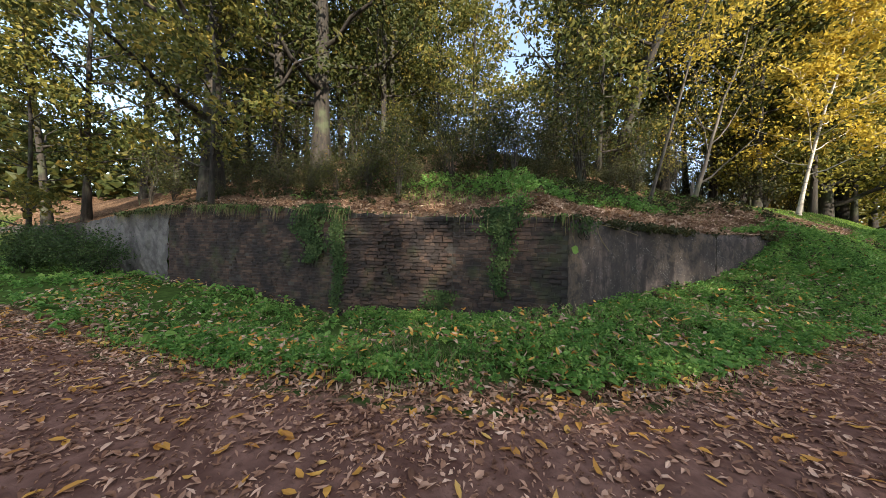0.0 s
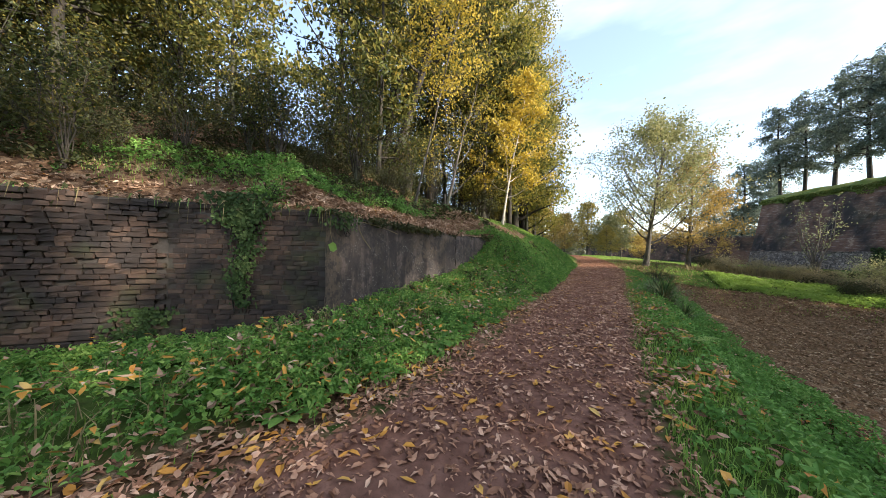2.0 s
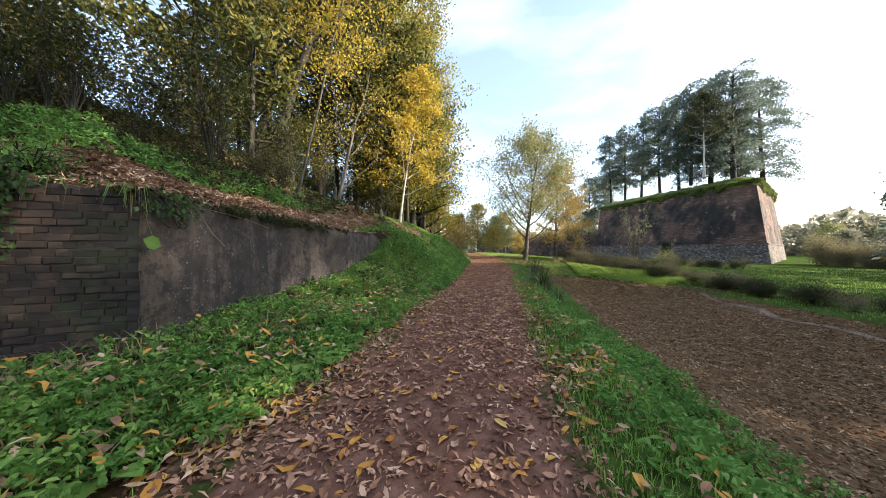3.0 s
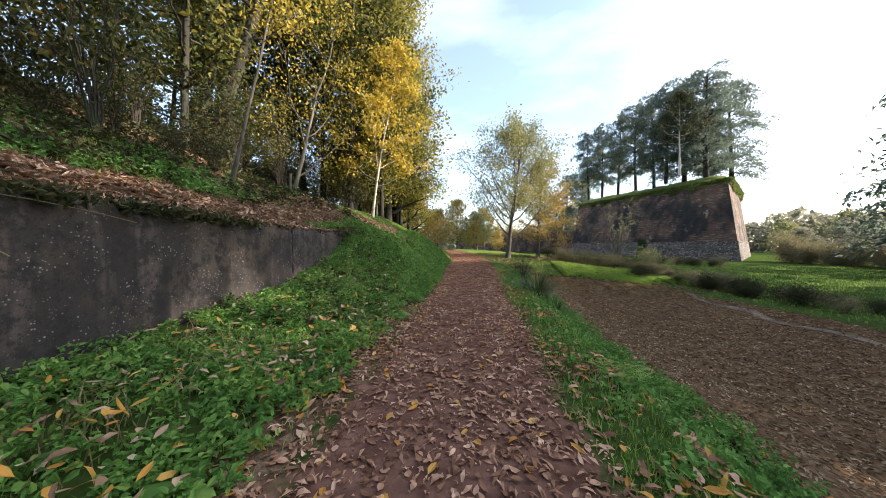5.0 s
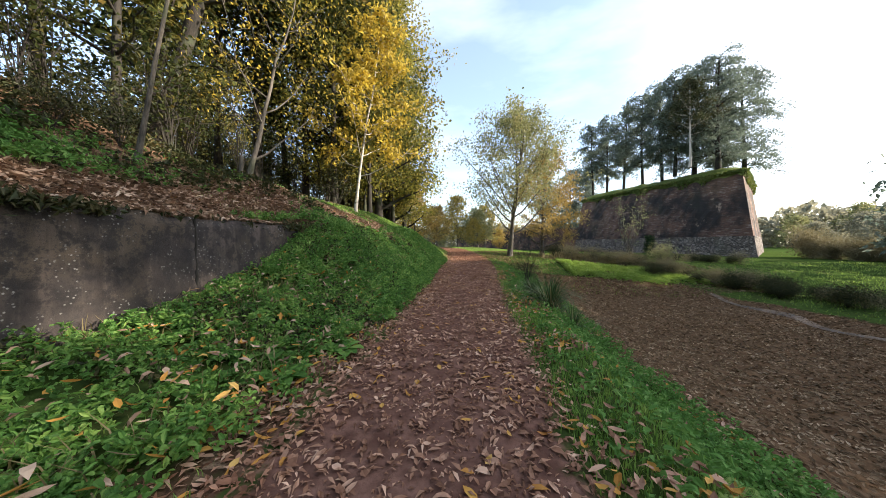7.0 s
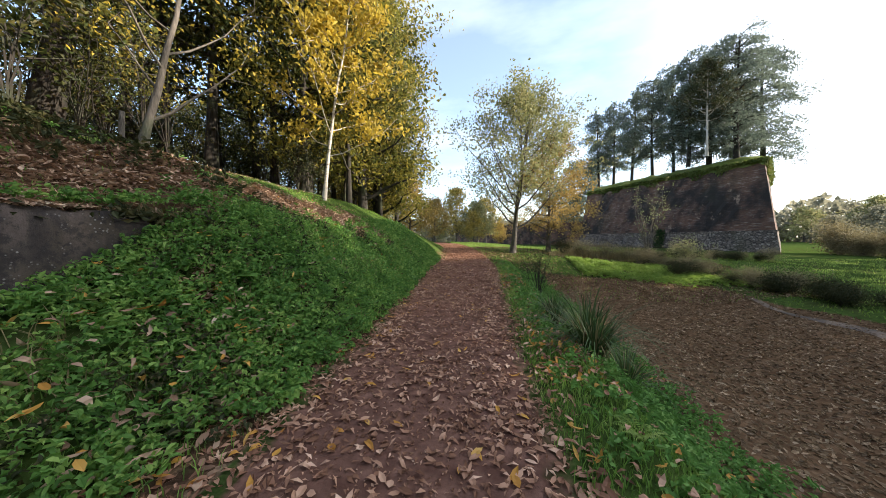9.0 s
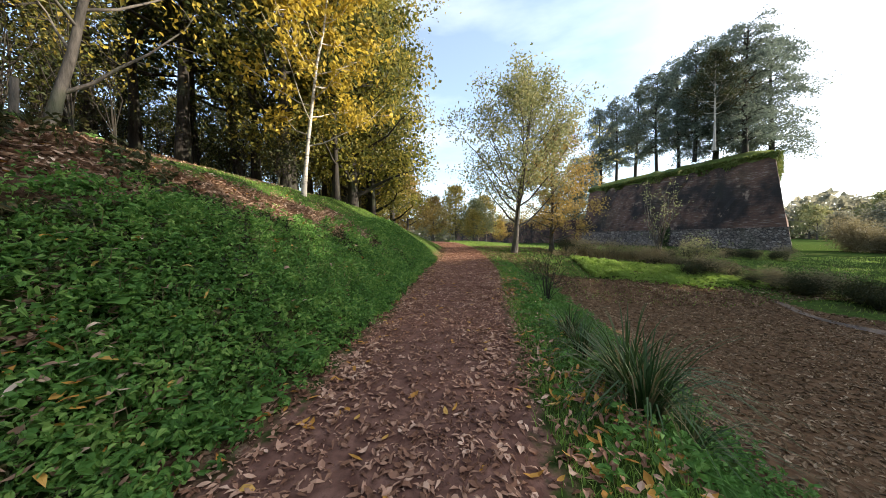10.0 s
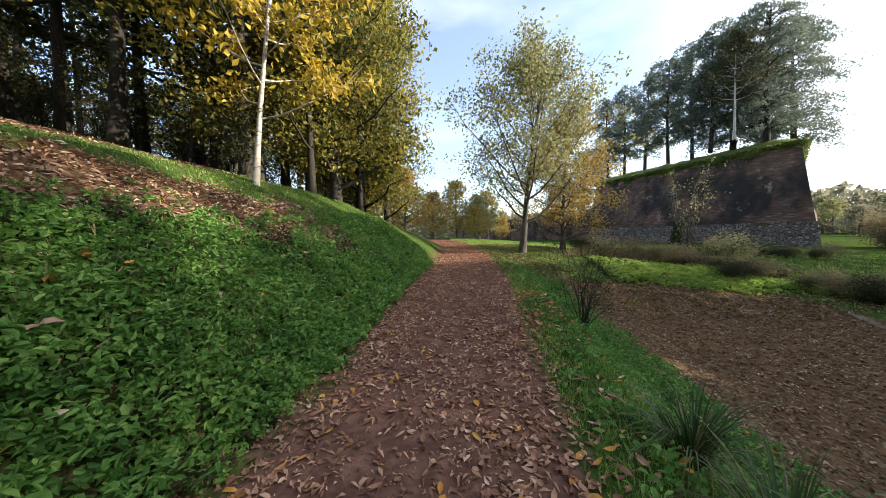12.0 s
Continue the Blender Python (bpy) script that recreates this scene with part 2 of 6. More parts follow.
def ground_material():
    """Red-brown trodden path, grass, leaf litter and dry moat bed; three vertex weights say which lies where."""
    m, nt, p = material("ground")
    pos = where(nt)

    def weight(key):
        a = nt.nodes.new("ShaderNodeAttribute")
        a.attribute_name = key
        return a.outputs["Fac"]
    n_fine = noise_tex(nt, 40.0, 8.0, 0.75, pos)
    n_mid = noise_tex(nt, 5.0, 6.0, 0.65, pos)
    n_big = noise_tex(nt, 0.6, 4.0, 0.6, pos)
    leafs = nt.nodes.new("ShaderNodeTexVoronoi")
    leafs.inputs["Scale"].default_value = 9.0
    nt.links.new(pos, leafs.inputs["Vector"])
    leaf_rnd = nt.nodes.new("ShaderNodeSeparateColor")
    nt.links.new(leafs.outputs["Color"], leaf_rnd.inputs["Color"])
    litter_c = ramp_colours(nt, leaf_rnd.outputs["Red"], [(0.0, (0.095, 0.054, 0.032)), (0.4, (0.175, 0.100, 0.058)), (0.75, (0.28, 0.175, 0.105)), (1.0, (0.42, 0.29, 0.19))])
    litter_c = blend(nt, remap(nt, n_fine, 0.3, 0.65, 0.15, 0.8), litter_c, (0.035, 0.022, 0.015))
    grass_c = blend(nt, remap(nt, n_mid, 0.3, 0.7), (0.032, 0.052, 0.014), (0.070, 0.110, 0.026))
    grass_c = blend(nt, remap(nt, n_big, 0.5, 0.7, 0.0, 0.5), grass_c, (0.055, 0.045, 0.022))
    path_c = blend(nt, remap(nt, n_mid, 0.35, 0.7), (0.118, 0.058, 0.042), (0.26, 0.140, 0.102))
    path_c = blend(nt, remap(nt, n_fine, 0.42, 0.72, 0.0, 0.65), path_c, (0.058, 0.034, 0.026))
    path_c = blend(nt, remap(nt, n_big, 0.45, 0.7, 0.0, 0.5), path_c, (0.17, 0.092, 0.070))
    bed_c = blend(nt, remap(nt, n_mid, 0.3, 0.7), (0.084, 0.048, 0.027), (0.180, 0.106, 0.058))
    bed_c = blend(nt, remap(nt, leaf_rnd.outputs["Green"], 0.68, 0.86, 0.0, 0.5), bed_c, (0.22, 0.145, 0.09))
    bed_c = blend(nt, remap(nt, n_fine, 0.4, 0.7, 0.0, 0.6), bed_c, (0.045, 0.03, 0.02))
    wob = calc(nt, "MULTIPLY", calc(nt, "SUBTRACT", n_mid, 0.5), 0.7)
    c = blend(nt, remap(nt, calc(nt, "ADD", weight("litter"), wob), 0.40, 0.62), grass_c, litter_c)
    c = blend(nt, remap(nt, calc(nt, "ADD", weight("bed"), wob), 0.40, 0.60), c, bed_c)
    c = blend(nt, remap(nt, calc(nt, "ADD", weight("trodden"), wob), 0.40, 0.60), c, path_c)
    nt.links.new(c, p.inputs["Base Color"])
    p.inputs["Roughness"].default_value = 0.95
    p.inputs["Specular IOR Level"].default_value = 0.0
    h = calc(nt, "ADD", n_fine, calc(nt, "MULTIPLY", leafs.outputs["Distance"], 0.8))
    bump(nt, p, h, 0.6, 0.02)
    return m


MAT_GROUND = ground_material()
MAT_CONCRETE = concrete_material()
MAT_BRICK = masonry_material("old_brick", [(0.0, (0.03264, 0.01904, 0.0136)), (0.35, (0.05304, 0.02924, 0.01972)), (0.7, (0.08024, 0.0442, 0.02856)), (1.0, (0.1224, 0.07344, 0.04896))], 0.55, grime=0.85)
MAT_MORTAR = masonry_material("dark_mortar", [(0.0, (0.060, 0.050, 0.042)), (1.0, (0.105, 0.088, 0.074))], 0.3, 40.0)
MAT_PLASTER = masonry_material("flaking_plaster", [(0.0, (0.138, 0.125, 0.112)), (1.0, (0.188, 0.175, 0.16))], 0.3, 12.0, 1.9)
MAT_FORT = masonry_material("fort_brick", [(0.0, (0.1148, 0.0512, 0.0304)), (0.5, (0.1913, 0.092, 0.05624)), (1.0, (0.306, 0.156, 0.0988))], 0.15, 5.0, 0.22, 5.5, 0.95, scars=0.55)
MAT_FOOT = masonry_material("fort_rubble", [(0.0, (0.085, 0.060, 0.048)), (0.5, (0.17, 0.13, 0.105)), (1.0, (0.33, 0.27, 0.225))], 0.2, 8.0, 0.4, 0.0, 0.7, 2.6)
MAT_BARK = bark_material("dark_bark", (0.012, 0.010, 0.007), (0.042, 0.032, 0.023))
MAT_GREYBARK = bark_material("grey_bark", (0.055, 0.047, 0.037), (0.15, 0.125, 0.10))
MAT_BIRCH = birch_material()
GREEN = [(0.0, (0.026, 0.038, 0.011)), (0.45, (0.050, 0.062, 0.017)), (0.8, (0.095, 0.088, 0.023)), (1.0, (0.20, 0.135, 0.034))]
OLIVE = [(0.0, (0.08775, 0.1021, 0.0228)), (0.35, (0.1872, 0.1841, 0.03762)), (0.75, (0.351, 0.2969, 0.05472)), (1.0, (0.585, 0.4512, 0.0798))]
GOLD = [(0.0, (0.168, 0.1456, 0.0308)), (0.4, (0.4032, 0.2968, 0.0462)), (0.8, (0.6384, 0.4704, 0.066)), (1.0, (0.7616, 0.6048, 0.132))]
MIXED = [(0.0, (0.05031, 0.069, 0.01938)), (0.35, (0.1006, 0.1127, 0.0285)), (0.7, (0.2012, 0.1748, 0.03876)), (1.0, (0.4025, 0.299, 0.0627))]
RUST = [(0.0, (0.21, 0.155, 0.05)), (0.5, (0.36, 0.25, 0.075)), (1.0, (0.48, 0.34, 0.11))]
CEDAR = [(0.0, (0.075, 0.100, 0.076)), (0.5, (0.14, 0.17, 0.130)), (1.0, (0.22, 0.25, 0.19))]
MAT_LEAF_GREEN = leaf_material("leaf_green", GREEN)
MAT_LEAF_GOLD = leaf_material("leaf_gold", GOLD, 0.5)
MAT_LEAF_OLIVE = leaf_material("leaf_olive", OLIVE, 0.5, 0.5, 0.5)
MAT_LEAF_MIXED = leaf_material("leaf_mixed", MIXED)
MAT_LEAF_AMBER = leaf_material("leaf_amber", [(0.0, (0.17, 0.145, 0.04)), (0.4, (0.33, 0.26, 0.06)), (0.75, (0.48, 0.36, 0.09)), (1.0, (0.58, 0.44, 0.13))])
MAT_LEAF_RUST = leaf_material("leaf_rust", RUST)
MAT_CEDAR = leaf_material("cedar_needles", CEDAR, 0.5, 0.6, 0.5)
MAT_PALE = leaf_material("leaf_pale", [(0.0, (0.1437, 0.1688, 0.06875)), (0.5, (0.2587, 0.2625, 0.1125)), (1.0, (0.46, 0.4, 0.1875))], 0.5)
MAT_IVY = leaf_material("ivy_leaf", [(0.0, (0.0216, 0.0432, 0.0149)), (0.6, (0.0473, 0.081, 0.0243)), (1.0, (0.115, 0.155, 0.054))], 0.2, 0.65, 3.0)
MAT_NETTLE = leaf_material("nettle_leaf", [(0.0, (0.061, 0.1416, 0.0324)), (0.5, (0.144, 0.2856, 0.06)), (1.0, (0.3416, 0.48, 0.12))], 0.42, 0.45, 2.6)
MAT_GRASS = leaf_material("grass_blade", [(0.0, (0.102, 0.192, 0.036)), (0.5, (0.204, 0.348, 0.06)), (0.85, (0.324, 0.432, 0.096)), (1.0, (0.48, 0.42, 0.192))], 0.35, 0.5, 1.0)
MAT_WEED = leaf_material("bank_weed", [(0.0, (0.07568, 0.1584, 0.03575)), (0.6, (0.1441, 0.2893, 0.0605)), (1.0, (0.2607, 0.3982, 0.11))], 0.3, 0.6, 2.0)
MAT_SEDGE = leaf_material("sedge_blade", [(0.0, (0.030, 0.060, 0.018)), (0.6, (0.065, 0.11, 0.035)), (0.9, (0.12, 0.13, 0.05)), (1.0, (0.26, 0.21, 0.10))], 0.25)
MAT_DRYGRASS = leaf_material("dry_grass", [(0.0, (0.12, 0.10, 0.045)), (0.5, (0.24, 0.19, 0.09)), (1.0, (0.36, 0.29, 0.15))], 0.3)
MAT_FALLEN = leaf_material("fallen_leaf", [(0.0, (0.106, 0.0485, 0.0279)), (0.4, (0.2544, 0.1242, 0.07254)), (0.75, (0.4876, 0.2813, 0.1814)), (1.0, (0.7632, 0.5238, 0.372))], 0.1, 0.65, 3.0)
MAT_DRY_LEAF = leaf_material("dry_leaf", [(0.0, (0.15, 0.082, 0.050)), (0.4, (0.31, 0.19, 0.12)), (0.75, (0.50, 0.34, 0.23)), (1.0, (0.74, 0.58, 0.43))], 0.1, 0.65, 3.0)
MAT_BED_LEAF = leaf_material("bed_leaf", [(0.0, (0.08, 0.050, 0.025)), (0.4, (0.16, 0.10, 0.05)), (0.75, (0.32, 0.21, 0.12)), (1.0, (0.56, 0.42, 0.28))], 0.1, 0.65, 3.0)
MAT_FALLEN_GOLD = leaf_material("fallen_gold_leaf", [(0.0, (0.36, 0.144, 0.036)), (0.6, (0.552, 0.282, 0.054)), (1.0, (0.672, 0.444, 0.144))], 0.15, 0.6, 3.0)
MAT_BUSH = leaf_material("bush_leaf", [(0.0, (0.022, 0.030, 0.011)), (0.5, (0.048, 0.056, 0.020)), (0.85, (0.095, 0.080, 0.032)), (1.0, (0.16, 0.12, 0.05))], 0.3)
MAT_SWARD = leaf_material("sward", [(0.0, (0.15, 0.23, 0.045)), (0.5, (0.24, 0.35, 0.065)), (1.0, (0.34, 0.42, 0.11))], 0.45)

MAT_RAMPART = leaf_material("rampart_turf", [(0.0, (0.06875, 0.0975, 0.022)), (0.5, (0.1375, 0.1755, 0.0385)), (1.0, (0.25, 0.247, 0.077))], 0.3, 0.6, 0.4)
MAT_SAND = masonry_material("sandy_soil", [(0.0, (0.20, 0.135, 0.092)), (1.0, (0.27, 0.19, 0.13))], 0.3, 14.0, 1.0, 0.0, 0.6)
# aerial haze painted into the leaf colour of the farthest trees
MAT_HAZE_TINTED = leaf_material("haze_tinted_leaf", [(0.0, (0.17, 0.165, 0.11)), (0.5, (0.25, 0.235, 0.16)), (1.0, (0.34, 0.31, 0.22))], 0.5, 0.7, 0.1)
MAT_REED = leaf_material("withered_scrub", [(0.0, (0.14, 0.115, 0.058)), (0.5, (0.24, 0.20, 0.105)), (1.0, (0.36, 0.31, 0.18))], 0.35, 0.6, 0.6)

# ---- mesh helpers ----
def mesh_np(name, verts, quads, mat=None, tris=None):
    """A mesh from arrays of corners and faces."""
    me = bpy.data.meshes.new(name)
    verts = np.asarray(verts, dtype=np.float32)
    quads = np.asarray(quads, dtype=np.int32)
    k = quads.shape[1]
    me.vertices.add(len(verts))
    me.vertices.foreach_set("co", verts.ravel())
    me.loops.add(quads.size)
    me.loops.foreach_set("vertex_index", quads.ravel())
    me.polygons.add(len(quads))
    me.polygons.foreach_set("loop_start", np.arange(0, quads.size, k, dtype=np.int32))
    me.polygons.foreach_set("use_smooth", np.zeros(len(quads), dtype=bool))
    me.update(calc_edges=True)
    me.validate()
    if mat:
        me.materials.append(mat)
    return me


def smooth_shade(me):
    me.polygons.foreach_set("use_smooth", np.ones(len(me.polygons), dtype=bool))
    return me


def part(name, me, parent=None, label=""):
    ob = new(name, me)
    ob.parent = parent
    if label:
        ob["label"] = label
    return ob


def kites(rng, centres, length, width, up=0.0, fold=0.18, droop=None):
    """Leaves: one folded kite of two triangles-pairs for each centre, turned at random. up: how far they lie flat."""
    n = len(centres)
    a = rng.normal(size=(n, 3))
    nrm = rng.normal(size=(n, 3)) * (1 - up) + np.array((0, 0, 1.0)) * up * 2
    nrm /= np.linalg.norm(nrm, axis=1)[:, None] + 1e-9
    a -= nrm * (a * nrm).sum(1)[:, None]
    a /= np.linalg.norm(a, axis=1)[:, None] + 1e-9
    if droop is not None:
        a = a + np.array((0, 0, -droop))
        a /= np.linalg.norm(a, axis=1)[:, None]
    b = np.cross(nrm, a)
    s = (length * rng.uniform(0.65, 1.3, n))[:, None]
    w = (width * rng.uniform(0.65, 1.3, n))[:, None]
    base = centres - a * s * 0.5
    tip = centres + a * s * 0.5 - nrm * s * fold * 0.6
    left = centres + b * w * 0.5 + nrm * w * fold - a * s * 0.08
    right = centres - b * w * 0.5 + nrm * w * fold - a * s * 0.08
    v = np.stack([base, left, tip, right], 1).reshape(-1, 3)
    f = np.arange(4 * n).reshape(n, 4)
    return v, f


def folded(rng, centres, length, width, up=0.5, fold=0.22):
    """Broad pointed leaves in two halves, folded along the midrib, tips drooping."""
    n = len(centres)
    nrm = rng.normal(size=(n, 3)) * (1 - up) + np.array((0, 0, 1.0)) * up * 2
    nrm /= np.linalg.norm(nrm, axis=1)[:, None] + 1e-9
    a = rng.normal(size=(n, 3))
    a -= nrm * (a * nrm).sum(1)[:, None]
    a /= np.linalg.norm(a, axis=1)[:, None] + 1e-9
    b = np.cross(nrm, a)
    s = (length * rng.uniform(0.55, 1.4, n))[:, None]
    w = (width * rng.uniform(0.7, 1.25, n))[:, None]

    def at(u, v, h):
        return centres + a * s * u + b * w * v + nrm * w * h
    v = np.stack([at(-0.5, 0, 0), at(-0.26, 0.46, fold), at(0.16, 0.36, fold * 0.8), at(0.52, 0, -0.22), at(0.16, -0.36, fold * 0.8), at(-0.26, -0.46, fold)], 1).reshape(-1, 3)
    q = np.array([(0, 3, 2, 1), (0, 5, 4, 3)])
    return v, (q[None] + 6 * np.arange(n)[:, None, None]).reshape(-1, 4)


def ovals(rng, centres, length, width, up=0.6, curl=0.25, normals=None):
    """Leaves with a pointed oval outline, a midrib fold and a curl along their length."""
    n = len(centres)
    nrm = rng.normal(size=(n, 3)) * (1 - up) + (np.array((0, 0, 1.0)) if normals is None else normals) * up * 2
    nrm /= np.linalg.norm(nrm, axis=1)[:, None] + 1e-9
    a = rng.normal(size=(n, 3))
    a -= nrm * (a * nrm).sum(1)[:, None]
    a /= np.linalg.norm(a, axis=1)[:, None] + 1e-9
    b = np.cross(nrm, a)
    s = (length * rng.uniform(0.6, 1.35, n))[:, None]
    w = (width * rng.uniform(0.6, 1.35, n))[:, None]
    k = (curl * rng.normal(size=n))[:, None]
    f = (0.16 + 0.10 * rng.normal(size=n))[:, None]

    def at(u, v):
        return centres + a * s * u + b * w * v + nrm * (k * s * (u * u * 2 - 0.1) + f * w * abs(v) * 1.6)
    v = np.stack([at(-0.5, 0), at(-0.18, 0.42), at(-0.18, 0), at(-0.18, -0.42), at(0.18, 0.40), at(0.18, 0), at(0.18, -0.40), at(0.5, 0)], 1).reshape(-1, 3)
    q = np.array([(0, 3, 2, 1), (2, 3, 6, 5), (1, 2, 5, 4), (5, 6, 7, 4)])
    return v, (q[None] + 8 * np.arange(n)[:, None, None]).reshape(-1, 4)


def blades(rng, roots, height, width, lean=0.5):
    """Grass blades: two quads each, bent over."""
    n = len(roots)
    az = rng.uniform(0, 2 * math.pi, n)
    out = np.column_stack([np.cos(az), np.sin(az), np.zeros(n)])
    side = np.column_stack([-np.sin(az), np.cos(az), np.zeros(n)])
    h = (height * rng.uniform(0.5, 1.4, n))[:, None]
    l = (lean * rng.uniform(0.2, 1.3, n))[:, None] * h
    w = (width * rng.uniform(0.7, 1.3, n))[:, None]
    up = np.array((0, 0, 1.0))
    mid = roots + up * h * 0.6 + out * l * 0.3
    tip = roots + up * h * 0.95 + out * l
    v = np.stack([roots - side * w / 2, roots + side * w / 2, mid + side * w * 0.4, mid - side * w * 0.4, tip + side * w * 0.06, tip - side * w * 0.06], 1).reshape(-1, 3)
    q = np.array([(0, 1, 2, 3), (3, 2, 4, 5)])
    return v, (q[None] + 6 * np.arange(n)[:, None, None]).reshape(-1, 4)


def tube(points, radii, sides=7):
    """Corners and faces of a tapered tube along points."""
    pts = np.asarray(points, float)
    n = len(pts)
    tang = np.gradient(pts, axis=0)
    tang /= np.linalg.norm(tang, axis=1)[:, None] + 1e-9
    ref = np.array((0.31, 0.95, 0.05))
    u = np.cross(tang, ref)
    u /= np.linalg.norm(u, axis=1)[:, None] + 1e-9
    w = np.cross(tang, u)
    ang = np.arange(sides) * 2 * math.pi / sides
    ring = u[:, None, :] * np.cos(ang)[None, :, None] + w[:, None, :] * np.sin(ang)[None, :, None]
    v = pts[:, None, :] + ring * np.asarray(radii)[:, None, None]
    i = np.arange(n - 1)[:, None] * sides
    j = np.arange(sides)[None, :]
    k = (j + 1) % sides
    f = np.stack([i + j, i + k, i + sides + k, i + sides + j], -1).reshape(-1, 4)
    return v.reshape(-1, 3), f


def join(pieces):
    """Many (corners, faces) as one."""
    vs, fs, o = [], [], 0
    for v, f in pieces:
        vs.append(v)
        fs.append(f + o)
        o += len(v)
    return np.concatenate(vs), np.concatenate(fs)


def sm(a, b, x):
    t = np.clip((x - a) / (b - a), 0, 1)
    return t * t * (3 - 2 * t)


# ---- plan ----
LEFT_EDGE = [(-30, -27), (-8.6, -8.2), (-4.3, -4.5), (-2.25, -1.85), (-1.5, -0.4), (-1.15, 1.0), (-0.95, 3.3), (-0.76, 6.0), (-0.40, 12.7), (-0.3, 18), (0.2, 26), (0.2, 36), (-1.5, 46), (-9, 62), (-40, 110)]
RIGHT_EDGE = [(-27, -31), (-6.6, -10.6), (-2.6, -7.2), (-0.2, -4.4), (0.7, -1.6), (0.95, 0.4), (1.13, 3.3), (1.43, 5.8), (1.74, 9.8), (2.22, 14), (2.9, 20), (3.1, 26), (2.9, 36), (1.5, 47), (-5, 65), (-35, 114)]
WALL = [(-3.15, 9.6), (-3.55, 7.0), (-3.92, 4.4), (-3.8, 1.6), (-6.2, 0.33), (-8.42, -2.2), (-11.4, -4.95), (-13.5, -7.1), (-16.4, -9.5), (-19.2, -11.6), (-40, -26)]
WALL_TOP = [1.94, 1.94, 2.0, 2.10, 2.2, 2.36, 2.6, 2.62, 2.45, 2.2, 2.2]
WALL_FOOT = [1.3, 0.6, 0.3, 0.15, -0.32, -0.5, -0.12, 0.0, 0.15, 0.3, 0.6]


def nearest(line, x, y, *values):
    """Signed distance to a polyline (positive to its left), and values along it."""
    best = np.full(x.shape, 1e9)
    sign = np.ones(x.shape)
    outs = [np.zeros(x.shape) for _ in values]
    for i in range(len(line) - 1):
        (ax, ay), (bx, by) = line[i], line[i + 1]
        dx, dy = bx - ax, by - ay
        t = np.clip(((x - ax) * dx + (y - ay) * dy) / (dx * dx + dy * dy), 0, 1)
        d = np.hypot(x - ax - t * dx, y - ay - t * dy)
        near = d < best - 1e-9
        cross = dx * (y - ay) - dy * (x - ax)
        best = np.where(near, d, best)
        sign = np.where(near, np.where(cross > 0, 1, -1), sign)
        for o, v in zip(outs, values):
            o[...] = np.where(near, v[i] + (v[i + 1] - v[i]) * t, o)
    return (best * sign, *outs)


def leaf_strip(y, dl):
    """How much of the bank is a slope of fallen leaves: a band that runs down towards the path."""
    mid = np.interp(y, (9.0, 11.0, 13.5, 16.0, 19.0), (4.4, 3.8, 2.95, 2.4, 1.9))
    return sm(1.35, 0.75, np.abs(dl - mid + 0.18 * np.sin(y * 3.1) + 0.12 * np.sin(y * 7.3))) * sm(8.8, 9.4, y) * sm(19.5, 17.5, y)


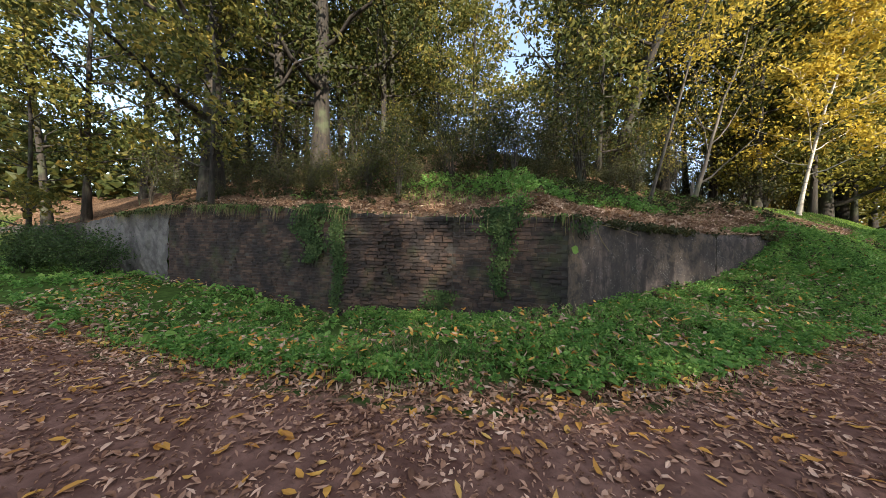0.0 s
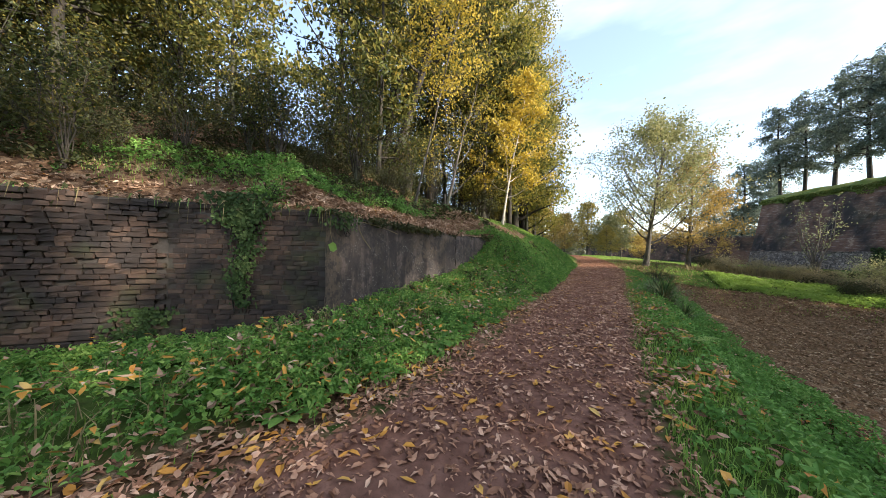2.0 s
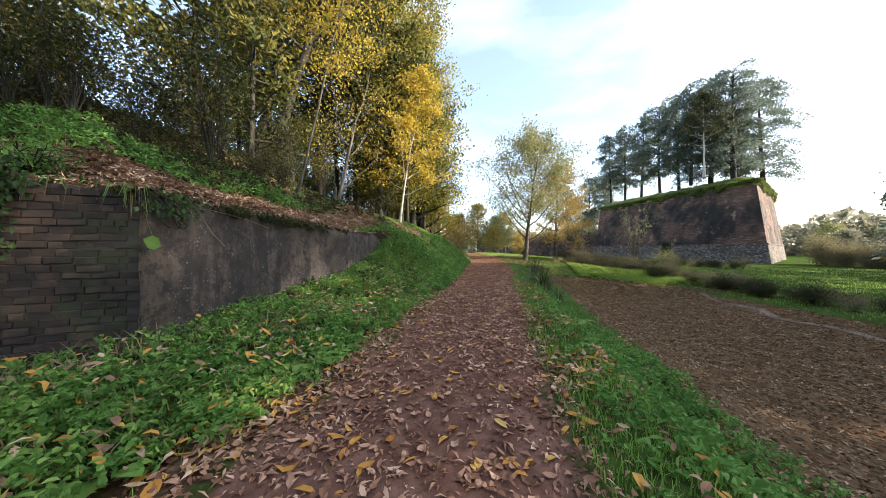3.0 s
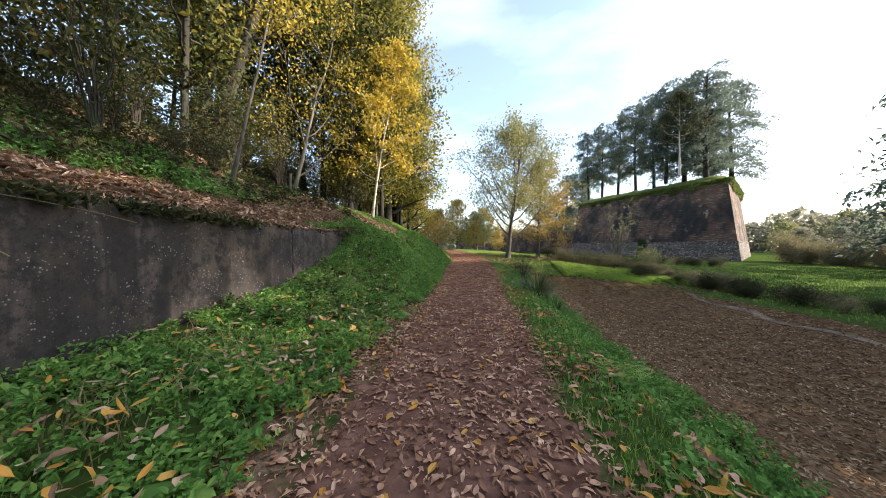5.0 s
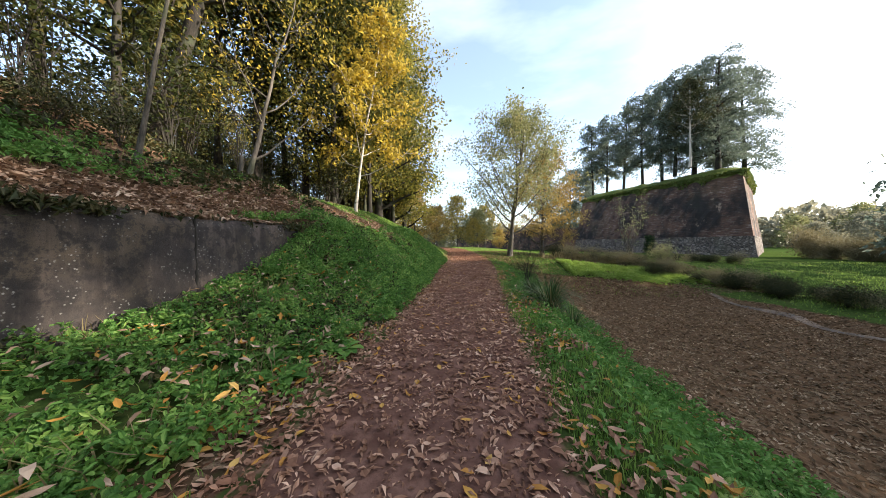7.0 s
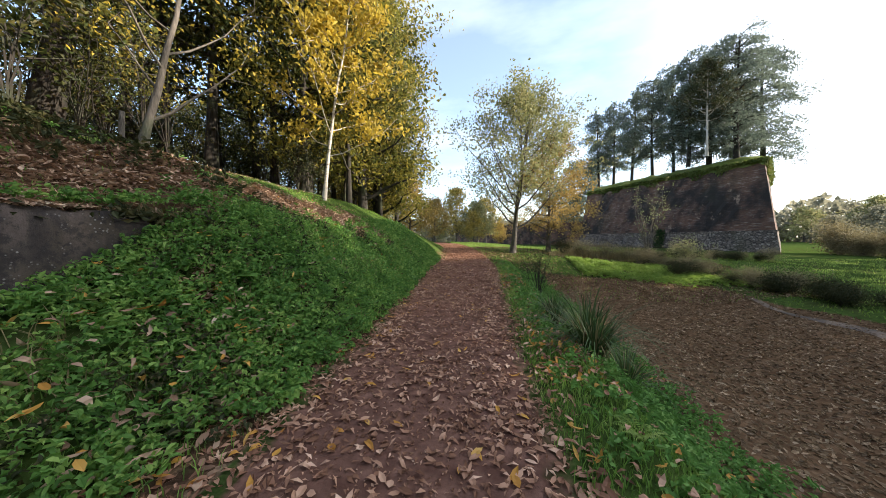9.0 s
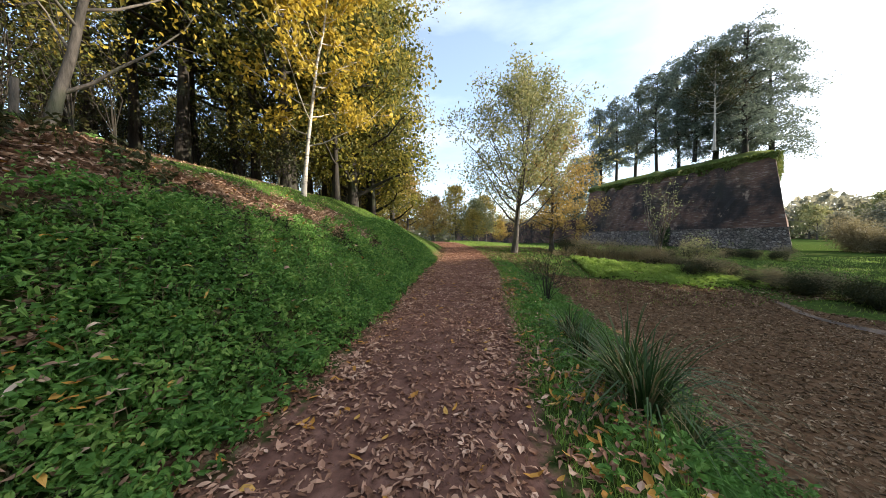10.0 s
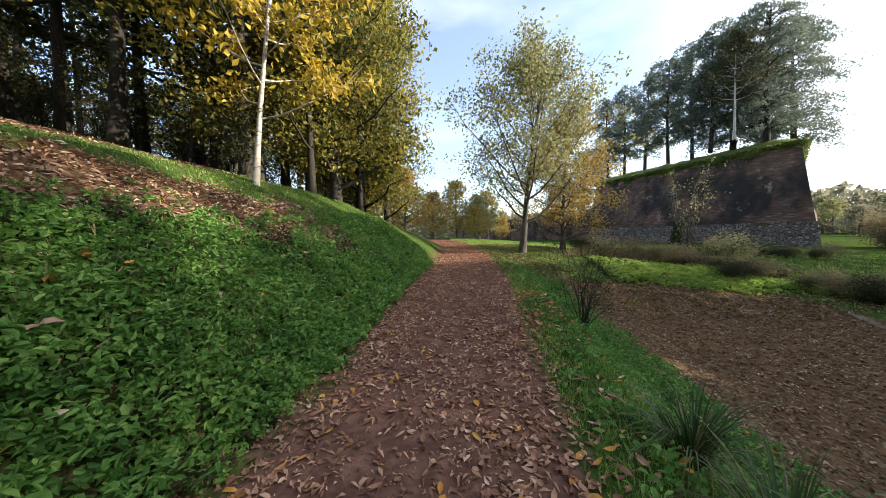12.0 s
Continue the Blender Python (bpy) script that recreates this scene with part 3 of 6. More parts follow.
def lie(x, y):
    """Ground height at (x, y) and the weights of path, moat bed and leaf litter there."""
    x, y = np.asarray(x, float), np.asarray(y, float)
    d_left, = nearest(LEFT_EDGE, x, y)
    d_right, = nearest(RIGHT_EDGE, x, y)
    d_right = -d_right
    d_wall, top, foot = nearest(WALL, x, y, WALL_TOP, WALL_FOOT)
    d_wall = -d_wall
    path_z = np.where(y < 3, -0.12 * sm(3, -2, y), 0) + 0.024 * np.clip(y - 13, 0, 40)
    # left of the path: a gentle rise to the wall, further on a steep bank
    dl = np.clip(d_left, 0, None)
    front = path_z + (foot - path_z) * sm(0.1, 2.6, dl) * 0.98
    low = 1 - 0.72 * sm(20, 46, y)
    steep = np.where(dl < 2, 0.88 * dl, np.where(dl < 4.6, 1.76 + 0.58 * (dl - 2), 3.27 + 0.27 * (dl - 4.6)))
    steep = np.minimum(steep, 6.6)
    steep = path_z + low * steep * sm(-0.2, 0.8, dl)
    k = sm(8.2, 10.8, y)
    bank = front * (1 - k) + steep * k
    dw = np.clip(d_wall, 0, None)
    up_hill = np.clip(dw - 0.6 + 0.42 * sm(0.5, 2.5, y), 0, None)
    hill = top + 0.005 + np.where(up_hill < 8, 0.50 * up_hill, 4.0 + 0.06 * (up_hill - 8)) * sm(0, 0.7, up_hill)
    hill = np.minimum(hill, 6.6)
    behind = (d_wall > 0.27) & (y < 10.4)
    k2 = sm(8.0, 11.5, y + 0.25 * (x + 3))
    left = np.where(behind, hill * (1 - k2) + np.maximum(steep, bank) * k2, bank)
    # right of the path: verge, bank, dry moat bed, far shore
    dr = np.clip(d_right, 0, None)
    shore = sm(15.8, 19.5, x + 0.10 * (y - 14))
    far_end = sm(19, 30, y - 0.10 * x)
    bed = np.where(dr < 0.7, -0.03 * dr, 0)
    fall = -(1.25 * sm(0.6, 2.3, dr) + 0.85 * sm(2.0, 6.0, dr)) - 0.1 * sm(6, 12, dr)
    rise = 0.35 * shore + 0.35 * sm(24, 40, x)
    lawn = path_z - 0.9 * sm(2, 16, dr) - 0.4 * sm(14, 34, dr)
    right = (bed + fall + path_z * 0.3 + rise) * (1 - far_end) + lawn * far_end
    z = np.where(d_left > 0, left, np.where(d_right > 0, right, path_z))
    trodden = np.where((d_left < 0) & (d_right < 0), sm(-0.05, -0.35, np.maximum(d_left, d_right)) * 0.5 + 0.5, 0.5 * sm(0.4, 0.0, np.maximum(d_left, d_right)))
    bed_w = np.where(d_right > 0, sm(2.2, 3.4, dr) * (1 - sm(0.35, 0.6, far_end)) * (1 - shore), 0)
    bed_w = np.maximum(bed_w, 0.75 * np.where(d_right > 0, sm(0.1, 0.35, shore) * sm(0.85, 0.6, shore) * (1 - far_end), 0))
    wood = np.where(behind & (d_left > 0), 0.72 + 0 * dw, 0)
    wood = np.maximum(wood, np.where((d_left > 0) & ~behind, 0.8 * sm(5.5, 8.0, dl) * k, 0))
    strip = 0.8 * leaf_strip(y, dl) * (d_left > 0)
    edge = 0.62 * sm(1.3, 0.3, dl) * (d_left > 0) * (1 - 0.15 * k)
    litter = np.maximum(np.maximum(wood, strip), edge)
    z = z + 0.05 * (np.sin(x * 1.7 + 0.6 * y) * np.sin(y * 1.3 - 0.4 * x)) * np.where((d_left < 0) & (d_right < 0), 0.15, np.clip(np.maximum(d_left, d_right) - 0.2, 0, 1))
    return z, trodden, bed_w, litter


def ground_z(x, y):
    return float(lie(np.array([x]), np.array([y]))[0][0])


# ---- ground ----
def axis(stops):
    out = []
    for a, b, s in stops:
        out.extend(np.arange(a, b, s))
    out.append(stops[-1][1])
    return np.array(out)


gx = axis([(-900, -100, 80), (-100, -30, 5), (-30, -20, 0.5), (-20, 8, 0.17), (8, 24, 0.4), (24, 60, 1.5), (60, 120, 6), (120, 900, 60)])
gy = axis([(-900, -100, 80), (-100, -30, 6), (-30, -13, 0.5), (-13, 22, 0.17), (22, 34, 0.4), (34, 70, 1.5), (70, 130, 6), (130, 900, 60)])
GX, GY = np.meshgrid(gx, gy)
gz, g_path, g_bed, g_litter = lie(GX, GY)
gz = gz - 1.5 * sm(120, 500, np.hypot(GX, GY))
nx, ny = len(gx), len(gy)
idx = np.arange(nx * ny).reshape(ny, nx)
gf = np.stack([idx[:-1, :-1], idx[:-1, 1:], idx[1:, 1:], idx[1:, :-1]], -1).reshape(-1, 4)
ground_me = smooth_shade(mesh_np("ground", np.stack([GX, GY, gz], -1).reshape(-1, 3), gf, MAT_GROUND))
for key, arr in (("trodden", g_path), ("bed", g_bed), ("litter", g_litter)):
    at = ground_me.attributes.new(key, "FLOAT", "POINT")
    at.data.foreach_set("value", arr.ravel().astype(np.float32))
ground = tagged(new("ground", ground_me), "leaf-strewn footpath between grassy banks and a dry moat bed", "ground", kind="structure")

# ---- retaining wall ----
def along(line, i, t):
    return (line[i][0] + (line[i + 1][0] - line[i][0]) * t, line[i][1] + (line[i + 1][1] - line[i][1]) * t)


def slab(i0, i1, mat, name, inset=0.0, thick=0.42, step=0.16, rough=0.008, seed=3):
    """A stretch of wall from corner i0 to corner i1 of its plan, with an uneven face, a worn top edge and a real back."""
    rng = np.random.default_rng(seed)
    pts, tops = [], []
    for i in range(i0, i1):
        n = max(2, int(math.dist(WALL[i], WALL[i + 1]) / step))
        for k in range(n + (i == i1 - 1)):
            t = k / n
            pts.append(along(WALL, i, t))
            tops.append(WALL_TOP[i] + (WALL_TOP[i + 1] - WALL_TOP[i]) * t)
    pts, tops = np.array(pts), np.array(tops)
    tan = np.gradient(pts, axis=0)
    tan /= np.linalg.norm(tan, axis=1)[:, None]
    back = np.stack([tan[:, 1], -tan[:, 0]], 1)
    rows = 22
    zs = np.linspace(0, 1, rows)
    v = []
    for r, q in enumerate(zs):
        z = -1.3 + (tops + 1.3 - 0.02) * q + (0.025 * rng.normal(size=len(tops)) if r == rows - 1 else 0)
        off = inset + rough * rng.normal(size=len(pts)) + 0.03 * q + (0.03 if r == rows - 1 else 0)
        v.append(np.column_stack([pts + back * off[:, None] if np.ndim(off) else pts + back * off, z]))
    for r, q in enumerate((1.0, 0.0)):
        z = -1.3 + (tops + 1.3 - 0.02) * q
        v.append(np.column_stack([pts + back * thick, z]))
    v = np.array(v)
    R, n = v.shape[0], v.shape[1]
    ids = np.arange(R * n).reshape(R, n)
    f = np.stack([ids[:-1, :-1], ids[1:, :-1], ids[1:, 1:], ids[:-1, 1:]], -1).reshape(-1, 4)
    caps = np.array([[ids[r, e], ids[r + 1, e], ids[R - 2, e], ids[R - 1, e]] for e in (0, n - 1) for r in (0,)])
    return mesh_np(name, v.reshape(-1, 3), np.concatenate([f, caps]), mat)


def groove_strip():
    """The open joint in the concrete: a dark sunken slot with a pale run-off edge."""
    a, b = np.array(WALL[0]), np.array(WALL[1])
    d = (b - a) / np.linalg.norm(b - a)
    out = np.array((-d[1], d[0]))
    r = np.random.default_rng(15)
    q = np.linspace(0, 1, 16)
    z = 0.4 + 1.5 * q
    p = b - d * 0.05 + out[None] * (-0.015 - 0.03 * ((z + 1.3) / 3.25))[:, None] + d[None] * (0.008 * r.normal(size=16))[:, None]
    return smooth_shade(mesh_np("joint", *tube(np.column_stack([p, z]), 0.024 + 0.008 * r.uniform(size=16), 6), MAT_BARK))


retaining_wall = tagged(new("retaining_wall"), "old retaining wall of brick, plaster and concrete under leaf litter", "wall", kind="structure")
part("concrete_panel", smooth_shade(slab(0, 3, MAT_CONCRETE, "concrete_panel")), retaining_wall, "dark streaked concrete panel with pale lichen spots")
part("joint", groove_strip(), retaining_wall, "dark open joint in the concrete")
part("brick_core", slab(3, 7, MAT_MORTAR, "brick_core", 0.019, rough=0.002, seed=5), retaining_wall, "recessed grey mortar behind the bricks")
part("plaster_panel", slab(7, 9, MAT_PLASTER, "plaster_panel", 0.0, rough=0.02, seed=7), retaining_wall, "flaking pale plaster over masonry")
part("far_panel", slab(9, 10, MAT_MORTAR, "far_panel", 0.0, step=0.6, seed=8), retaining_wall, "dark mossy masonry")

# ---- fortress across the moat ----
FORT = [(37.0, 84.0), (29.8, 76.0), (41.0, 43.4), (59.0, 60.4)]


FORT_MID = np.array((48.0, 70.0))


def fort_inward(i):
    """Unit normal of face i, pointing into the bastion."""
    a, b = np.array(FORT[i]), np.array(FORT[i + 1])
    d = (b - a) / np.linalg.norm(b - a)
    n = np.array((-d[1], d[0]))
    return n if (FORT_MID - (a + b) / 2) @ n > 0 else -n


def fort_corner(i, k):
    """Corner i of the plan after every face has leaned in by k."""
    faces = [fort_inward(j) for j in (i - 1, i) if 0 <= j < len(FORT) - 1]
    if len(faces) == 1:
        return np.array(FORT[i]) + faces[0] * k
    return np.array(FORT[i]) + np.linalg.solve(np.array(faces), np.array((k, k)))


def fort_face(i, z0, z1, proud, mat, name, batter=0.135, step=0.7, seed=1, rough=0.05):
    rng = np.random.default_rng(seed + i)
    n = int(math.dist(FORT[i], FORT[i + 1]) / step)
    t = np.linspace(0, 1, n)[:, None]
    inward = fort_inward(i)
    rows = max(3, int((z1 - z0) / 0.7))
    v = []
    for q in np.linspace(0, 1, rows):
        z = z0 + (z1 - z0) * q
        k = batter * (z + 1.5) - proud
        a, b = fort_corner(i, k), fort_corner(i + 1, k)
        noise_row = rough * rng.normal(size=n)
        noise_row[0] = noise_row[-1] = 0
        v.append(np.column_stack([a + (b - a) * t + inward * noise_row[:, None], np.full(n, z)]))
    v = np.array(v)
    ids = np.arange(v.shape[0] * n).reshape(v.shape[0], n)
    f = np.stack([ids[:-1, :-1], ids[:-1, 1:], ids[1:, 1:], ids[1:, :-1]], -1).reshape(-1, 4)
    return mesh_np(name, v.reshape(-1, 3), f, mat)


fortress = tagged(new("fortress"), "battered red-brick fortress bastion with rubble footing and grassy top", "fortress")
for i in range(3):
    part("brick_face", fort_face(i, 2.35, 11.6, 0.0, MAT_FORT, "brick_face"), fortress, "weathered dark red brick face")
    part("rubble_footing", fort_face(i, -2.5, 2.2, 0.06, MAT_FOOT, "rubble_footing", seed=9), fortress, "rough pale rubble footing")
    part("string_course", fort_face(i, 2.2, 2.36, 0.16, MAT_FOOT, "string_course", rough=0.02, seed=12), fortress, "pale stone string course")


def fort_roof():
    """The earth on top: a grassy lip over the wall, then rising ground."""
    rng = np.random.default_rng(4)
    v = []
    for k, (lean, z) in enumerate(((1.62, 11.2), (1.55, 11.8), (2.2, 12.35), (3.6, 12.95), (6.5, 13.5), (16.0, 13.6))):
        edge = []
        for i in range(3):
            a, b = fort_corner(i, lean), fort_corner(i + 1, lean)
            edge += [a + (b - a) * t for t in np.linspace(0, 1, 41)[:-1]]
        edge = np.array(edge + [fort_corner(3, lean)])
        p = edge + (0.10 * rng.normal(size=edge.shape) if k < 4 else 0)
        v.append(np.column_stack([p, np.full(len(p), z) + 0.12 * rng.normal(size=len(p))]))
    v = np.array(v)
    n = v.shape[1]
    ids = np.arange(v.shape[0] * n).reshape(-1, n)
    f = np.stack([ids[:-1, :-1], ids[:-1, 1:], ids[1:, 1:], ids[1:, :-1]], -1).reshape(-1, 4)
    return smooth_shade(mesh_np("grass_top", v.reshape(-1, 3), f, MAT_RAMPART))


r = np.random.default_rng(44)
lip = []
for i in (1, 2):
    a, b = fort_corner(i, 1.7), fort_corner(i + 1, 1.7)
    e = a + (b - a) * r.uniform(size=5200)[:, None]
    shag = 0.35 + 0.9 * sm(0.35, 0.8, np.abs(np.sin(e[:, 1] * 0.9) * np.sin(e[:, 1] * 0.37 + 1)))
    e = e + fort_inward(i) * (0.25 * r.normal(size=5200))[:, None]
    lip.append(np.column_stack([e, 11.85 - shag * r.uniform(size=5200) ** 2 + 0.1 * r.normal(size=5200)]))
shaggy = part("turf", mesh_np("turf", *kites(r, np.concatenate(lip), 0.5, 0.2, 0.3, droop=0.7), MAT_RAMPART), fortress, "shaggy turf hanging over the wall edge")
shaggy["kind"] = "stuff"
part("grass_top", fort_roof(), fortress, "mown grass on the rampart top")

# ---- trees ----
def tree_shape(seed, height, trunk_r, base, radius, limbs, leaves, leaf, lean=(0, 0), sides=8, twigs=5, spread=0.35, up=0.45, top_taper=0.35, bend=0.25):
    """Wood and leaves of a broad-leaved tree standing at the origin."""
    rng = np.random.default_rng(seed)
    n = 9
    q = np.linspace(0, 1, n)
    wob = np.cumsum(rng.normal(size=(n, 2)) * bend * 0.35, 0)
    wob -= wob[0]
    pts = np.column_stack([lean[0] * height * q + wob[:, 0] * q, lean[1] * height * q + wob[:, 1] * q, height * 0.95 * q - 0.25])
    rad = trunk_r * (1 - 0.85 * q) * (1 + 0.5 * np.exp(-q * 18))
    wood = [tube(pts, rad, sides)]
    tips = []
    for k in range(limbs):
        s = base / height + (0.97 - base / height) * ((k + rng.uniform(0, 1)) / limbs)
        root = np.array([np.interp(s, q, pts[:, j]) for j in range(3)])
        az = k * 2.4 + rng.uniform(-0.5, 0.5)
        rel = (s - base / height) / (1 - base / height)
        ln = radius * (0.55 + 0.6 * math.sin(math.pi * min(1, 0.25 + 0.75 * rel))) * (1 - (1 - top_taper) * rel) * rng.uniform(0.75, 1.2)
        out = np.array((math.cos(az), math.sin(az), 0))
        m = 6
        w = np.linspace(0, 1, m)
        lp = root + out * (ln * w)[:, None] + np.array((0, 0, 1)) * (ln * up * (w ** 1.4))[:, None] + rng.normal(size=(m, 3)) * (0.05 * ln * w)[:, None]
        lr = max(0.012, np.interp(s, q, rad) * 0.5) * (1 - 0.85 * w)
        wood.append(tube(lp, lr, 5))
        for j in range(twigs):
            u = rng.uniform(0.3, 1.0)
            a = np.array([np.interp(u, w, lp[:, c]) for c in range(3)])
            dr = rng.normal(size=3)
            dr[2] = abs(dr[2]) * 0.6
            dr = dr / np.linalg.norm(dr) + out * 0.5
            tl = ln * rng.uniform(0.2, 0.42)
            b = a + dr * tl
            mid = (a + b) / 2 + rng.normal(size=3) * 0.06 * tl
            wood.append(tube([a, mid, b], [0.012, 0.009, 0.005], 3))
            tips += [b, mid, (mid + b) / 2]
    tips = np.array(tips)
    c = tips[rng.integers(0, len(tips), leaves)] + rng.normal(size=(leaves, 3)) * spread * np.array((1, 1, 0.8))
    return join(wood), kites(rng, c, leaf, leaf * 0.62, 0.15, droop=0.25)


def make_tree(name, wood, leaf, bark, foliage, label, category="tree", group=""):
    """One tree: an empty at its foot with trunk and crown."""
    ob = tagged(new(name), label, category, group)
    part("trunk", smooth_shade(mesh_np("trunk", *wood, bark)), ob)
    part("crown", mesh_np("crown", *leaf, foliage), ob)
    return ob


def at_ground(x, y, turn=0.0, size=1.0, sink=0.0, z=None):
    return pose(x, y, (ground_z(x, y) if z is None else z) - sink, 0, 0, turn) @ Matrix.Scale(size, 4)


def plant(first, done, m):
    """Sets the first tree of a kind in place, and copies of it after that."""
    if not done:
        first.matrix_basis = m
        return first
    return copy_thing(first, m)


FOREST = [
    (make_tree("forest_tree", *tree_shape(11, 21, 0.18, 3.4, 3.6, 28, 5200, 0.27, twigs=4, sides=7), MAT_BARK, MAT_LEAF_GREEN, "tall dark-barked woodland tree with thinning green leaves", group="woodland trees")),
    (make_tree("forest_tree", *tree_shape(12, 18, 0.14, 2.2, 3.2, 26, 5200, 0.26, twigs=4, sides=7), MAT_BARK, MAT_LEAF_MIXED, "woodland tree with mixed green and yellow leaves", group="woodland trees")),
    (make_tree("forest_tree", *tree_shape(13, 22, 0.21, 4.5, 4.0, 26, 5200, 0.28, twigs=4, sides=7, lean=(0.05, 0.0)), MAT_BARK, MAT_LEAF_GREEN, "stout dark woodland tree with a high green crown", group="woodland trees")),
    (make_tree("forest_tree", *tree_shape(14, 14, 0.10, 1.4, 2.5, 22, 4800, 0.23, twigs=4, sides=6), MAT_BARK, MAT_LEAF_MIXED, "slender woodland tree with yellowing leaves", group="woodland trees")),
    (make_tree("forest_tree", *tree_shape(15, 20, 0.34, 3.2, 4.6, 26, 5600, 0.24, twigs=4, sides=9, bend=0.25), MAT_BARK, MAT_LEAF_GREEN, "old thick-trunked dark woodland tree with a green crown", group="woodland trees")),
]
SPOTS = [(-29, -11, 0), (-33, -14, 4), (-30, -18, 2), (-24, -6, 0), (-22.5, -3.0, 1), (-21.0, -0.2, 2), (-19.0, 2.6, 0), (-17.2, 5.2, 1), (-26.5, 1.0, 2), (-28, -4.2, 0), (-24, 5, 1), (-31, 2, 2), (-30, 8, 0), (-20.5, 8.5, 1), (-15.7, -1.97, 4), (-18.1, -3.9, 4), (-16.2, -6.4, 4), (-13.5, -5.9, 3), (-27, -2.2, 2), (-30, -6.5, 0), (-33.5, -1.0, 4), (-35, -9.5, 0), (-38.5, -4.5, 2), (-24.2, -13.7, 0), (-21.1, -14.3, 3), (-19.6, -6.9, 0), (-12.5, 4.9, 3), (-15.8, 20.3, 0), (-14.6, 21.2, 0), (-13.3, 23.0, 0), (-12.2, 25.0, 2), (-11.6, 20.5, 2), (-9.8, 23.0, 0), (-8.6, 26.5, 0), (-7.2, 29.5, 1), (-9.5, 31.0, 0), (-6.6, 33.5, 1), (-6.0, 24.2, 3), (-5.2, 22.6, 1), (-4.6, 27.5, 1), (-6.0, 31.5, 0), (-7.0, 21.0, 0)]
rng = np.random.default_rng(21)
tries = 0
while len(SPOTS) < 75 and tries < 4000:
    tries += 1
    x, y = rng.uniform(-42, -8), rng.uniform(-30, 58)
    dw = -nearest(WALL, np.array([x]), np.array([y]))[0][0]
    if y < 9 and dw < 5.5 or y >= 9 and x > -9.5 + 0.0 * y or math.hypot(x, y + 3) < 9:
        continue
    if min(math.hypot(x - a, y - b) for a, b, _ in SPOTS) < 2.7:
        continue
    SPOTS.append((x, y, int(rng.integers(0, 4))))
done = set()
for x, y, kind in SPOTS:
    plant(FOREST[kind], kind in done, at_ground(x, y, rng.uniform(0, 360), rng.uniform(0.85, 1.15), 0.1))
    done.add(kind)

for k, (x, y, h, rad, lean) in enumerate(((-12.0, 14.4, 22, 0.32, (0.36, -0.04)), (-13.6, 15.4, 23, 0.25, (0.24, 0.0)))):
    leaner = make_tree("leaning_tree", *tree_shape(36 + k, h, rad, 6.5, 3.4, 24, 8000, 0.2, lean=lean, bend=0.12), MAT_BARK, MAT_LEAF_MIXED, "dark-trunked tree leaning out over the slope", group="leaning trees")
    leaner.matrix_basis = at_ground(x, y, 0, 1, 0.1)
tall = [make_tree("tall_tree", *tree_shape(51 + k, 26, 0.24, 0.7, 3.5, 48, 14000, 0.25, twigs=6, top_taper=0.8, spread=0.55, up=0.5), MAT_BARK, MAT_LEAF_OLIVE, "tall dense tree turning olive and gold beside the path", group="tall trees") for k in range(2)]
for k, (x, y, turn, size) in enumerate(((-5.3, 25.5, 0, 1.0), (-5.6, 31.0, 0, 1.0), (-7.6, 22.6, 130, 0.92), (-5.2, 37.0, 200, 0.9))):
    plant(tall[k % 2], k > 1, at_ground(x, y, turn, size, 0.1))
birch = make_tree("yellow_tree", *tree_shape(31, 10.5, 0.08, 2.2, 2.5, 24, 4000, 0.22, lean=(0.12, -0.03), spread=0.24, up=0.6), MAT_BIRCH, MAT_LEAF_GOLD, "pale-barked young tree with bright yellow autumn leaves on the bank")
birch.matrix_basis = at_ground(-4.72, 18.1, 0, 1, 0.05)
sapling = make_tree("sapling", *tree_shape(32, 9.5, 0.05, 4.2, 1.6, 14, 2200, 0.14, lean=(0.27, -0.05), up=0.8, twigs=4, bend=0.08), MAT_GREYBARK, MAT_LEAF_GOLD, "thin leaning sapling with a pale trunk and few yellow leaves")
sapling.matrix_basis = at_ground(-6.15, 8.5, 0, 1, 0.05)
rampart_tree = make_tree("rampart_tree", *tree_shape(38, 14, 0.16, 5.0, 3.2, 26, 6000, 0.28, up=0.5, bend=0.1), MAT_BIRCH, MAT_BUSH, "white-trunked tree with thin brown leaves on the rampart")
rampart_tree.matrix_basis = at_ground(0.8 + 57 * math.sin(radians(39.3)), 5.5 + 57 * math.cos(radians(39.3)), 0, 1, 0.1, 13.4)
moat_tree = make_tree("lawn_tree", *tree_shape(33, 13.2, 0.21, 2.2, 4.6, 34, 17000, 0.20, lean=(0.10, -0.02), up=1.15, twigs=9, top_taper=0.35, spread=0.42, bend=0.5), MAT_GREYBARK, MAT_PALE, "broad young tree with a sparse pale green-gold crown on the lawn")
moat_tree.matrix_basis = at_ground(5.6, 30.0, 0, 1, 0.05)
rust_tree = make_tree("rust_tree", *tree_shape(34, 11.5, 0.20, 1.2, 3.9, 34, 12000, 0.19, up=0.5), MAT_GREYBARK, MAT_LEAF_RUST, "tree with dense rusty orange leaves beside the lawn")
rust_tree.matrix_basis = at_ground(9.6, 33.5, 0, 1, 0.05)


